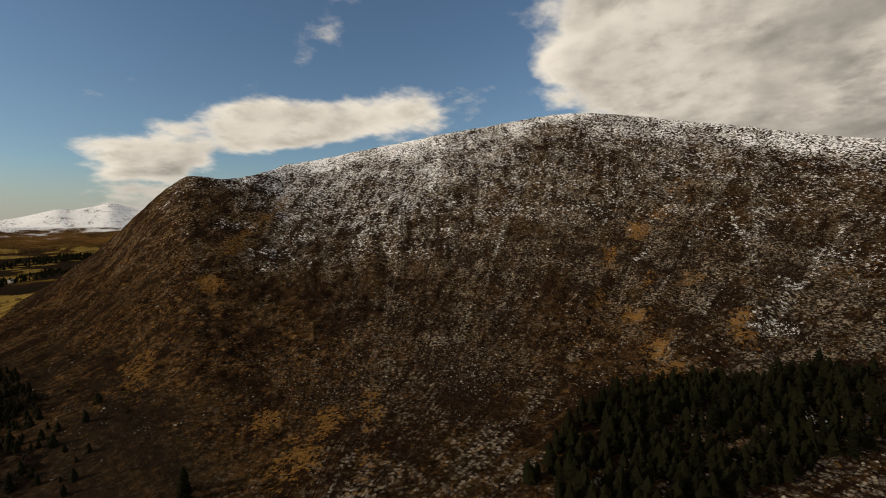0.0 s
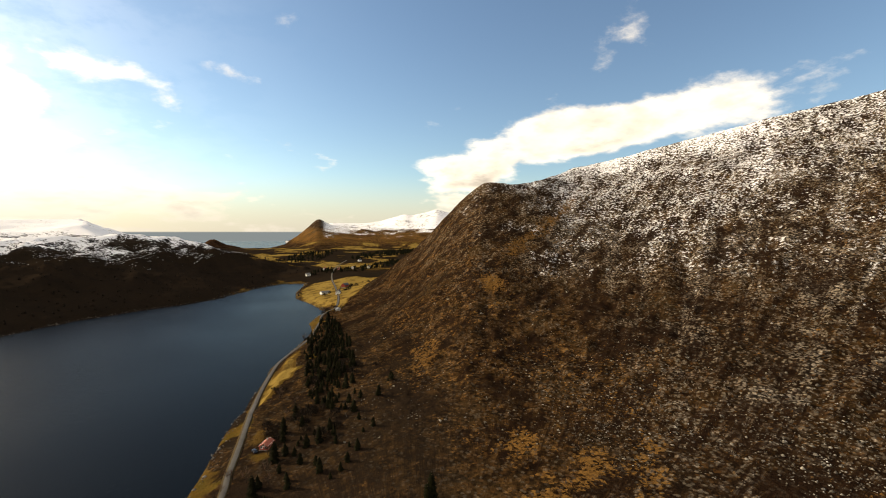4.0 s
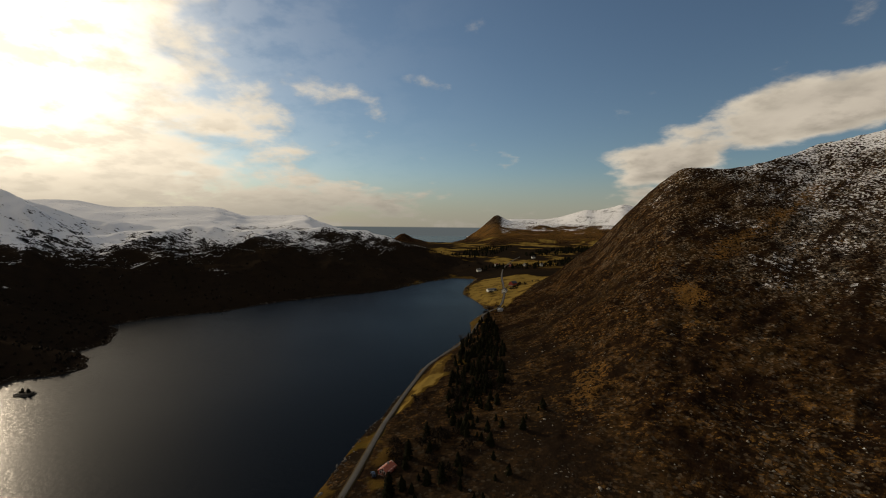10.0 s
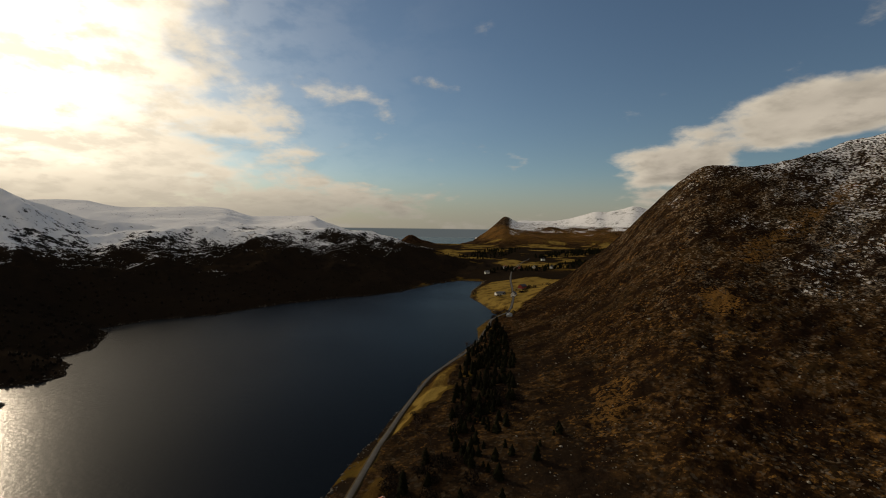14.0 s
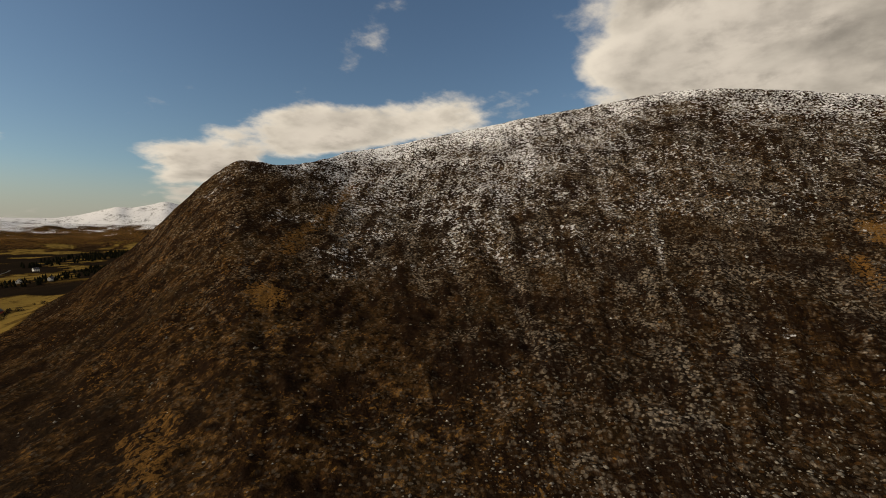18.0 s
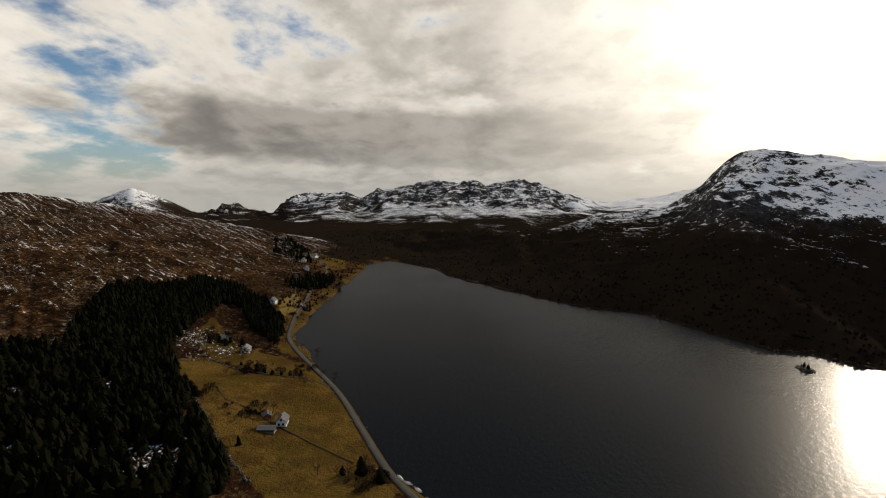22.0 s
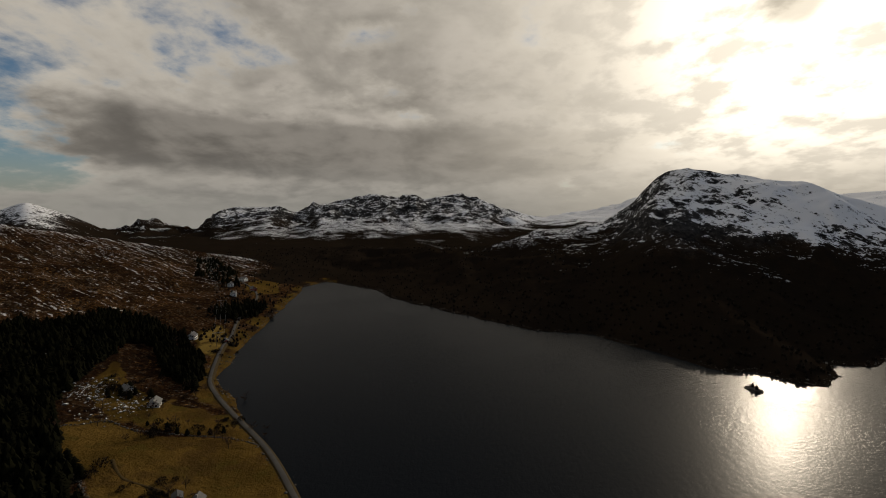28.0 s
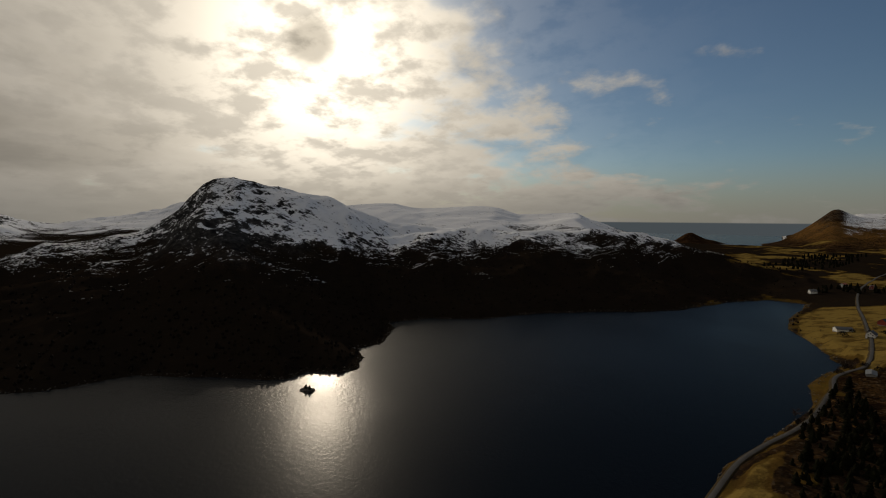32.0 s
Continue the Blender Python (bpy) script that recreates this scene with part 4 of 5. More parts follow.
# ---- trees ----
def conifer_meshes(seed, height, whorls, per):
    rng = random.Random(seed)
    bm = bmesh.new()
    tube(bm, [(0, 0, -0.6), (0.03 * height * rng.uniform(-.3, .3), 0, height * 0.5), (0, 0, height * 0.97)], [height * 0.018, height * 0.012, 0.03], 6)
    trunk = mesh_of("trunk", bm, BARK)
    bm = bmesh.new()
    for i in range(whorls):
        t = i / (whorls - 1)
        z = height * (0.07 + 0.90 * t)
        reach = height * 0.27 * (1 - t) ** 0.55 * rng.uniform(0.8, 1.12) + 0.22
        for k in range(per):
            if rng.random() < 0.08:
                continue
            a = 2 * math.pi * (k + rng.uniform(-0.3, 0.3)) / per + i * 1.1
            length, droop = reach * rng.uniform(0.65, 1.15), reach * rng.uniform(0.18, 0.45)
            wide = length * rng.uniform(0.28, 0.42)
            d, e = Vector((math.cos(a), math.sin(a), 0)), Vector((-math.sin(a), math.cos(a), 0))
            root = bm.verts.new((0, 0, z + 0.10 * reach))
            tip = bm.verts.new(d * length + Vector((0, 0, z - droop)))
            mid = d * length * 0.55
            l, r = bm.verts.new(mid + e * wide + Vector((0, 0, z - droop * 0.75))), bm.verts.new(mid - e * wide + Vector((0, 0, z - droop * 0.75)))
            low = bm.verts.new(mid * 0.8 + Vector((0, 0, z - droop * 1.1 - 0.12 * reach)))
            for tri in ((root, l, tip), (root, tip, r), (l, low, tip), (tip, low, r), (root, low, l), (root, r, low)):
                bm.faces.new(tri)
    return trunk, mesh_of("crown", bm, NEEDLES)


CONIFERS = [conifer_meshes(s, h, w, 8) for s, h, w in ((1, 12.0, 13), (2, 10.5, 12), (3, 13.5, 14), (4, 8.5, 10))]


def conifer(x, y, size, rng, label, group, wide=1.0):
    trunk, crown = rng.choice(CONIFERS)
    tree = thing("conifer_tree", (x, y, ground_z(x, y)), label, "tree", group, rng.uniform(0, 360))
    tree.scale = (size * wide * rng.uniform(0.9, 1.15), size * wide * rng.uniform(0.9, 1.15), size)
    part("trunk", trunk, None, tree)
    part("crown", crown, None, tree)
    return tree


def scatter(poly, count, rng, gap):
    poly = np.array(poly, float)
    lo, hi = poly.min(0), poly.max(0)
    pts = []
    for _ in range(count * 30):
        p = np.array([rng.uniform(lo[0], hi[0]), rng.uniform(lo[1], hi[1])])
        if polygon_distance(p[:1], p[1:], poly)[0] > 0:
            continue
        if fbm(p[:1], p[1:], 30, 2, 211)[0] > 0.27 or any(math.hypot(p[0] - gx, p[1] - gy) < size for gx, gy, size in GAPS):
            continue
        if all((p[0] - q[0]) ** 2 + (p[1] - q[1]) ** 2 > gap * gap for q in pts):
            pts.append(p)
            if len(pts) >= count:
                break
    return pts


# stony gaps in the wood: place and size
GAPS = [(-117, -46, 9), (-174, -117, 8), (-107, -99, 8), (-228, -157, 5), (-312, -197, 5), (-150, -150, 6), (205, -112, 6)]
SLOPE_WOOD = [(-372, -265), (-380, -222), (-362, -169), (-306, -159), (-240, -132), (-197, -95), (-166, -63), (-135, -33), (-114, -7), (-96, -20), (-84, -60), (-84, -108), (-132, -168), (-186, -214), (-207, -181), (-267, -224), (-329, -262)]
EAST_WOOD = [(99, -8), (152, -9), (199, -15), (212, -35), (233, -68), (250, -96), (265, -124), (268, -150), (200, -140), (130, -82), (100, -50)]
SHORE_WOOD = [(10, 356), (18, 404), (28, 470), (46, 516), (60, 480), (56, 380), (44, 300), (34, 262), (14, 226), (4, 250)]
UPPER_WOOD = [(-380, -245), (-440, -240), (-430, -190), (-400, -155), (-366, -154), (-362, -169), (-375, -215)]
ROADSIDE = [(-40, 150), (-14, 215), (2, 245), (36, 255), (60, 250), (34, 190), (0, 140)]
BEND_WOOD = [(-366, -154), (-408, -153), (-350, -104), (-326, -92), (-285, -78), (-313, -114)]
HEAD_WOOD = [(-492, -170), (-556, -155), (-570, -128), (-500, -118), (-470, -140)]
rng = random.Random(11)
for poly, count, gap, group, lo, hi, label in (
        (SLOPE_WOOD, 170, 6.2, "spruces of the slope wood", 0.75, 1.15, "dark green spruce in the dense slope wood"),
        (EAST_WOOD, 60, 8.0, "spruces under the scree", 0.75, 1.2, "dark green spruce at the foot of the scree"),
        (SHORE_WOOD, 40, 6.5, "spruces by the shore road", 0.45, 0.95, "dark spruce above the shore road"),
        (BEND_WOOD, 30, 7.0, "spruces at the road bend", 0.7, 1.1, "dark spruce above the bend of the road"),
        (HEAD_WOOD, 26, 7.5, "spruces on the headland", 0.6, 0.95, "dark spruce on the wooded headland")):
    for x, y in scatter(poly, count, rng, gap):
        conifer(x, y, rng.uniform(lo, hi), rng, label, group)
for x, y, size in ((30, 106, 1.15), (34, 112, 0.9), (-6, 236, 1.0), (-14, 214, 0.8), (-20, 186, 0.85), (2, 190, 0.9), (-30, 160, 0.8), (-140, -24, 0.5), (56, 520, 1.0), (48, 470, 1.1)):
    conifer(x, y, size, rng, "single dark spruce standing in rough heath", "single spruces")


for x, y, size, label in (
        (-134, 34, 0.62, "broad dark spruce in the corner of the field"), (-131, 27, 0.5, "broad dark spruce in the corner of the field"), (-130, 43, 0.52, "broad dark spruce in the corner of the field"),
        (-178, -73, 0.62, "dark spruce at the edge of the slope wood"), (-183, -80, 0.7, "dark spruce at the edge of the slope wood"), (-174, -68, 0.5, "dark spruce at the edge of the slope wood"),
        (-228, -63, 0.42, "small dark spruce in the hedge"), (-226, -57, 0.36, "small dark spruce in the hedge"), (-225, -51, 0.5, "small dark spruce in the hedge"), (-227, -46, 0.4, "small dark spruce in the hedge"),
        (-229, -41, 0.46, "small dark spruce in the hedge"), (-232, -35, 0.38, "small dark spruce in the hedge"), (-230, -75, 0.36, "small dark spruce in the hedge"),
        (-268, -114, 0.6, "dark spruce in the thicket by the cottages"), (-272, -108, 0.55, "dark spruce in the thicket by the cottages"), (-265, -107, 0.5, "dark spruce in the thicket by the cottages"),
        (-276, -114, 0.62, "dark spruce in the thicket by the cottages"), (-262, -118, 0.45, "dark spruce in the thicket by the cottages"), (-270, -97, 0.5, "dark spruce in the thicket by the cottages"),
        (-416, -146, 0.5, "dark spruce beside the white house"), (-408, -150, 0.6, "dark spruce beside the white house"), (-424, -140, 0.45, "dark spruce beside the white house")):
    conifer(x, y, size, rng, label, "spruces round the farms", 1.5)


def wood_stuff(name, areas, label, seed):
    """A dense wood in one mesh: small tapered trees of ragged tiers."""
    r = np.random.RandomState(seed)
    verts, faces = [], []
    for poly, count, lo, hi in areas:
        poly = np.array(poly, float)
        a, b = poly.min(0), poly.max(0)
        p = r.uniform(a, b, (count * 4, 2))
        p = p[polygon_distance(p[:, 0], p[:, 1], poly) < 0][:count]
        for gx, gy, size in GAPS:
            p = p[np.hypot(p[:, 0] - gx, p[:, 1] - gy) + r.uniform(-2.5, 2.5, len(p)) > size]
        z = land(p[:, 0], p[:, 1])[0]
        for (x, y), g in zip(p, z):
            if g < 0.8:
                continue
            h = r.uniform(lo, hi)
            for t in range(4):
                n0, sides = len(verts), 7
                zb, zt = g + h * (0.05 + 0.20 * t), g + h * (0.40 + 0.185 * t)
                rad = h * (0.30, 0.29, 0.24, 0.16)[t]
                turn = r.uniform(0, 6)
                for k in range(sides):
                    q = rad * r.uniform(0.6, 1.25)
                    verts.append((x + q * math.cos(turn + k * 6.283 / sides), y + q * math.sin(turn + k * 6.283 / sides), zb + r.uniform(-0.08, 0.05) * h))
                verts.append((x + r.uniform(-.1, .1), y + r.uniform(-.1, .1), zt))
                faces += [(n0 + k, n0 + (k + 1) % sides, n0 + sides) for k in range(sides)]
    me = bpy.data.meshes.new(name)
    me.from_pydata(verts, [], faces)
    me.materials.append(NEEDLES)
    return tagged(new(name, me), label, "wood", kind="stuff")


wood_stuff("spruce_wood", [(SLOPE_WOOD, 1900, 6, 12), (EAST_WOOD, 520, 6, 12), (BEND_WOOD, 200, 5, 10), (SHORE_WOOD, 260, 3, 8), (UPPER_WOOD, 300, 6, 11), (ROADSIDE, 46, 3, 8),
                           (HEAD_WOOD, 120, 6, 11)], "dense dark spruce wood filling the lower slopes", 5)
wood_stuff("valley_wood", [([(90, 1060), (230, 1090), (420, 1250), (380, 1330), (240, 1180), (110, 1120)], 160, 6, 11),
                           ([(260, 1420), (560, 1600), (700, 1900), (520, 1850), (300, 1560)], 260, 8, 14),
                           ([(60, 1300), (180, 1500), (320, 1900), (150, 1800), (20, 1400)], 140, 8, 13),
                           ([(-640, -190), (-760, -250), (-860, -330), (-820, -350), (-700, -290)], 120, 6, 11)], "scattered dark spruce groves across the valley farms", 6)


def far_scrub():
    """Low leafless birch scrub along the far shore, in one mesh of ragged clumps."""
    r = np.random.RandomState(9)
    n = 9000
    az, rad = np.radians(r.uniform(-112, 4, n)), 420 + 900 * r.uniform(0, 1, n) ** 1.7
    x, y = CENTRE[0] + rad * np.sin(az), CENTRE[1] + rad * np.cos(az)
    z, k = land(x, y)
    ok = (k["s"] > 3) & (z > 0.8) & (z + fbm(x, y, 60, 3, 151) * 40 < 62)
    x, y, z = x[ok], y[ok], z[ok]
    verts, faces = [], []
    for px, py, g in zip(x, y, z):
        h = r.uniform(1.6, 3.8)
        n0, sides = len(verts), 6
        for lift, wide in ((0.0, 0.32), (0.45, 0.42)):
            for q in range(sides):
                w = h * wide * r.uniform(0.6, 1.3)
                verts.append((px + w * math.cos(q * 6.283 / sides), py + w * math.sin(q * 6.283 / sides), g + h * (lift + r.uniform(-0.06, 0.1))))
        verts.append((px + r.uniform(-.4, .4), py + r.uniform(-.4, .4), g + h))
        for q in range(sides):
            e = (q + 1) % sides
            faces += [(n0 + q, n0 + e, n0 + sides + e, n0 + sides + q), (n0 + sides + q, n0 + sides + e, n0 + 2 * sides)]
    me = bpy.data.meshes.new("birch_scrub")
    me.from_pydata(verts, [], faces)
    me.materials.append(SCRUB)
    tagged(new("birch_scrub", me), "dark leafless birch scrub along the far shore", "scrub", kind="stuff")


far_scrub()


def bare_tree_mesh(seed, height):
    """A leafless broad-leaved tree: limbs that fork into fine twigs."""
    r = random.Random(seed)
    limbs, twigs = bmesh.new(), bmesh.new()
    tube(limbs, [(0, 0, -0.4), (0.1, 0, height * 0.3), (0.05, 0.1, height * 0.55)], [height * 0.022, height * 0.017, height * 0.01], 6)
    for i in range(9):
        a, z = i * 2.4 + r.uniform(-.3, .3), height * r.uniform(0.2, 0.52)
        d = Vector((math.cos(a), math.sin(a), r.uniform(0.6, 1.3))).normalized()
        p0, p1 = Vector((0.05, 0.03, z)), Vector((0.05, 0.03, z)) + d * height * r.uniform(0.25, 0.42)
        tube(limbs, [p0, (p0 + p1) / 2 + Vector((0, 0, 0.1)), p1], [height * 0.010, height * 0.007, 0.02], 4)
        for k in range(12):
            q = p0.lerp(p1, r.uniform(0.35, 1.0))
            e = (d + Vector((r.uniform(-1, 1), r.uniform(-1, 1), r.uniform(-0.3, 0.8)))).normalized() * height * r.uniform(0.08, 0.2)
            tube(twigs, [q, q + e], [0.05, 0.015], 3)
    return mesh_of("limbs", limbs, BARK), mesh_of("twigs", twigs, TWIG)


BARE = [bare_tree_mesh(s, h) for s, h in ((21, 7.0), (22, 8.5), (23, 5.5))]


def bare_tree(x, y, size, r, label, group):
    limbs, twigs = r.choice(BARE)
    t = thing("bare_tree", (x, y, ground_z(x, y)), label, "tree", group, r.uniform(0, 360))
    t.scale = (size, size, size)
    part("bough", limbs, None, t)
    tagged(part("brushwood", twigs, None, t, "fine reddish-brown leafless twigs"), kind="stuff")


rng = random.Random(12)
for cx, cy, spread, count in ((-232, -36, 7, 7), (-226, -68, 8, 8), (-240, -96, 14, 10), (-262, -112, 12, 9), (-282, -84, 14, 9), (-130, 32, 7, 7), (-172, -22, 8, 6), (-30, 175, 12, 8),
                              (-10, 270, 12, 8), (30, 460, 16, 10), (74, 590, 8, 6), (-360, -118, 16, 8), (96, 760, 14, 6), (-244, -14, 8, 6), (-290, -58, 8, 6)):
    for _ in range(count):
        bare_tree(cx + rng.gauss(0, spread), cy + rng.gauss(0, spread), rng.uniform(0.6, 1.1), rng, "leafless brown broad-leaved tree by the fields", "bare trees round the farms")


def bush_mesh(seed, spread):
    """A leafless thicket: stems that fan out from the ground and a mass of short twigs."""
    r = random.Random(seed)
    stems, twigs = bmesh.new(), bmesh.new()
    for i in range(9):
        a = i * 0.7 + r.uniform(-0.2, 0.2)
        d = Vector((math.cos(a) * r.uniform(0.3, 0.9), math.sin(a) * r.uniform(0.3, 0.9), 1.0))
        tube(stems, [(0, 0, -0.3), d * spread * 0.4, d * spread * 0.75], [0.07, 0.05, 0.02], 4)
    for i in range(210):
        a, u = r.uniform(0, 6.28), r.uniform(0.15, 1.0) ** 0.6
        up = r.uniform(0.1, 1.0)
        c = Vector((math.cos(a) * u * math.sqrt(1 - up * up * 0.8), math.sin(a) * u * math.sqrt(1 - up * up * 0.8), up * 0.9)) * spread
        e = Vector((r.uniform(-1, 1), r.uniform(-1, 1), r.uniform(0.0, 1.2))).normalized() * spread * r.uniform(0.15, 0.3)
        f = Vector((r.uniform(-1, 1), r.uniform(-1, 1), r.uniform(-1, 1))).normalized() * spread * 0.07
        v = [twigs.verts.new(p) for p in (c - f, c + f, c + e)]
        twigs.faces.new(v)
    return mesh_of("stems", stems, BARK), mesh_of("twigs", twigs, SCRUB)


BUSHES = [bush_mesh(s, h) for s, h in ((41, 2.6), (42, 3.2), (43, 2.2))]


def bush(x, y, size, r, label, group):
    stems, twigs = r.choice(BUSHES)
    b = thing("bush", (x, y, ground_z(x, y)), label, "bush", group, r.uniform(0, 360))
    b.scale = (size, size, size * r.uniform(0.8, 1.2))
    part("stem", stems, None, b)
    tagged(part("brushwood", twigs, None, b), kind="stuff")


rng = random.Random(14)
for cx, cy, spread, count, size, label, group in (
        (-280, -120, 9, 12, 1.3, "dark leafless thicket beside the stony clearing", "thickets of the clearing"), (-229, -67, 5, 8, 1.0, "low dark hedge bush at the edge of the field", "hedge bushes"),
        (-232, -44, 6, 8, 1.0, "low dark hedge bush at the edge of the field", "hedge bushes"), (-268, -84, 8, 8, 1.0, "brown leafless bush by the cottages", "bushes by the cottages"),
        (-246, -30, 7, 7, 0.9, "dark bush beside the shore road", "roadside bushes"), (-129, 37, 4, 9, 1.0, "round dark bush in the corner of the field", "bushes in the field corner"), (-169, -36, 4.5, 16, 0.8, "reddish-brown leafless bush behind the farmhouse", "bushes behind the farm"),
        (-173, -67, 6, 6, 1.2, "dark bush at the edge of the slope wood", "bushes at the wood"), (-375, -108, 10, 8, 1.0, "dark bush beside the shore road", "roadside bushes"),
        (-520, -128, 22, 14, 1.2, "dark bush on the wooded headland", "headland bushes"), (-18, 222, 9, 9, 1.2, "dark leafless bush by the red cabin", "bushes by the cabin"),
        (6, 216, 14, 12, 1.4, "dark leafless bush by the red cabin", "bushes by the cabin"), (-10, 290, 6, 6, 0.9, "dark bush beside the shore road", "roadside bushes"),
        (30, 300, 16, 14, 1.5, "dark thicket under the shore spruces", "thickets of the shore wood"), (66, 590, 10, 8, 1.4, "dark bush above the bay", "bushes round the bay"),
        (112, 742, 10, 8, 1.5, "dark bush round the headland farm", "bushes round the bay"), (150, 800, 16, 9, 1.5, "dark bush round the headland farm", "bushes round the bay")):
    for _ in range(count):
        bush(cx + rng.gauss(0, spread), cy + rng.gauss(0, spread), size * rng.uniform(0.6, 1.25), rng, label, group)


# ---- stones ----
def stones(name, x, y, size, mat, label, seed, sink=0.25):
    """Loose stones, each an uneven block of its own, in one mesh."""
    r = np.random.RandomState(seed)
    z = land(x, y)[0]
    base = np.array([(1, 0, 0), (0.3, 0.95, 0.1), (-0.8, 0.6, 0), (-0.8, -0.6, 0.1), (0.3, -0.95, 0), (0.1, 0.05, 0.85), (0, 0, -0.7)])
    tris = np.array([(0, 1, 5), (1, 2, 5), (2, 3, 5), (3, 4, 5), (4, 0, 5), (1, 0, 6), (2, 1, 6), (3, 2, 6), (4, 3, 6), (0, 4, 6)])
    n = len(x)
    v = base[None] * (1 + r.uniform(-0.35, 0.35, (n, 7, 1))) * np.stack([r.uniform(0.7, 1.3, n), r.uniform(0.6, 1.1, n), r.uniform(0.5, 1.0, n)], 1)[:, None] * (size / 2)[:, None, None]
    a = r.uniform(0, 6.28, n)
    c, s = np.cos(a)[:, None], np.sin(a)[:, None]
    vx, vy = v[..., 0] * c - v[..., 1] * s, v[..., 0] * s + v[..., 1] * c
    pts = np.stack([vx + x[:, None], vy + y[:, None], v[..., 2] + (z + size * (0.35 - sink) * 0.5)[:, None]], -1).reshape(-1, 3)
    faces = (tris[None] + 7 * np.arange(n)[:, None, None]).reshape(-1, 3)
    me = bpy.data.meshes.new(name)
    me.vertices.add(len(pts))
    me.vertices.foreach_set("co", pts.astype(np.float32).ravel())
    me.loops.add(faces.size)
    me.loops.foreach_set("vertex_index", faces.astype(np.int32).ravel())
    me.polygons.add(len(faces))
    me.polygons.foreach_set("loop_start", np.arange(0, faces.size, 3, dtype=np.int32))
    me.update(calc_edges=True)
    me.materials.append(mat)
    return tagged(new(name, me), label, "stones", kind="stuff")


def scree_stones():
    r = np.random.RandomState(31)
    n = 90000
    az = np.radians(r.uniform(4, 205, n))
    rad = 130 * (760 / 130.0) ** (r.uniform(0, 1, n) ** 0.8)
    x, y = CENTRE[0] + rad * np.sin(az), CENTRE[1] + rad * np.cos(az)
    keep = fbm(x, y, 70, 3, 131) + 0.5 * fbm(x, y, 14, 2, 133) + r.uniform(-0.45, 0.45, n) > 0.02
    keep &= polygon_distance(x, y, np.array(EAST_WOOD)) > 4
    keep &= polygon_distance(x, y, LAKE) > 70
    x, y, rad = x[keep], y[keep], rad[keep]
    size = np.clip(r.lognormal(-0.35, 0.5, len(x)), 0.35, 2.6) * (0.6 + rad / 700)
    keep2 = r.uniform(0, 1, len(x)) < 0.12 + 0.88 * step(np.degrees(np.arctan2(x - CENTRE[0], y - CENTRE[1])) % 360, 36, 74)
    x, y, size = x[keep2], y[keep2], size[keep2]
    stones("scree_boulders", x, y, size, ROCK, "grey scree boulders with snow on top across the slope", 32)


scree_stones()


def shore_stones():
    r = np.random.RandomState(41)
    line = np.concatenate([LAKE, LAKE[:1]])
    seg = np.linalg.norm(np.diff(line, axis=0), axis=1)
    pick = r.choice(len(seg), 7000, p=seg / seg.sum())
    t = r.uniform(0, 1, 7000)
    p = line[pick] + (line[pick + 1] - line[pick]) * t[:, None] + r.normal(0, 3.2, (7000, 2))
    z = land(p[:, 0], p[:, 1])[0]
    p = p[(z > -0.8) & (z < 2.5)]
    stones("shore_stones", p[:, 0], p[:, 1], np.clip(r.lognormal(-0.2, 0.5, len(p)), 0.3, 2.6), SHORE, "dark wet stones along the lake shore", 42)


shore_stones()


def clearing_rubble():
    r = np.random.RandomState(51)
    xs, ys = [], []
    for cx, cy, s, k in ((-117, -46, 8, 260), (-112, -60, 6, 120), (-268, -134, 9, 220), (-172, -119, 6, 120), (-250, -106, 10, 160), (-150, -150, 5, 80), (-107, -99, 5, 120), (-228, -157, 3, 60), (-312, -197, 3, 60), (-112, -48, 6, 160), (326, -110, 7, 200), (205, -112, 4, 70)):
        xs.append(r.normal(cx, s, k)), ys.append(r.normal(cy, s, k))
    x, y = np.concatenate(xs), np.concatenate(ys)
    stones("snowy_rubble", x, y, np.clip(r.lognormal(0.0, 0.5, len(x)), 0.4, 3), RUBBLE, "pale rubble patches with snow in the wood clearings", 52, 0.1)


clearing_rubble()


# ---- islet ----
def islet():
    x0, y0 = -288.0, 311.0
    t = thing("islet", (x0, y0, 0), "small dark rock islet with a few stunted pines", "islet")
    bm = bmesh.new()
    bmesh.ops.create_icosphere(bm, subdivisions=4, radius=1)
    for v in bm.verts:
        p = v.co.copy()
        f = 1 + 0.35 * noise.fractal(p * 1.7, 1.0, 2.0, 4)
        v.co = Vector((p.x * 6.2 * f, p.y * 4.6 * f, (p.z * 1.9 - 0.1) * f))
    part("rock", bm, SHORE, t)
    r = random.Random(77)
    spots = [(-2.6, 0.3, 0.30), (-1.0, -0.8, 0.36), (0.4, 0.9, 0.26), (1.9, 0.0, 0.40), (3.2, -0.4, 0.22), (-3.9, -0.4, 0.18)]
    for dx, dy, s in spots:
        trunk, crown = r.choice(CONIFERS)
        tree = thing("islet_pine", (x0 + dx, y0 + dy, 1.1), "small dark stunted pine on the rock islet", "tree", "pines on the islet", r.uniform(0, 360))
        tree.scale = (s * 1.5, s * 1.5, s)
        part("trunk", trunk, None, tree)
        part("crown", crown, None, tree)


islet()


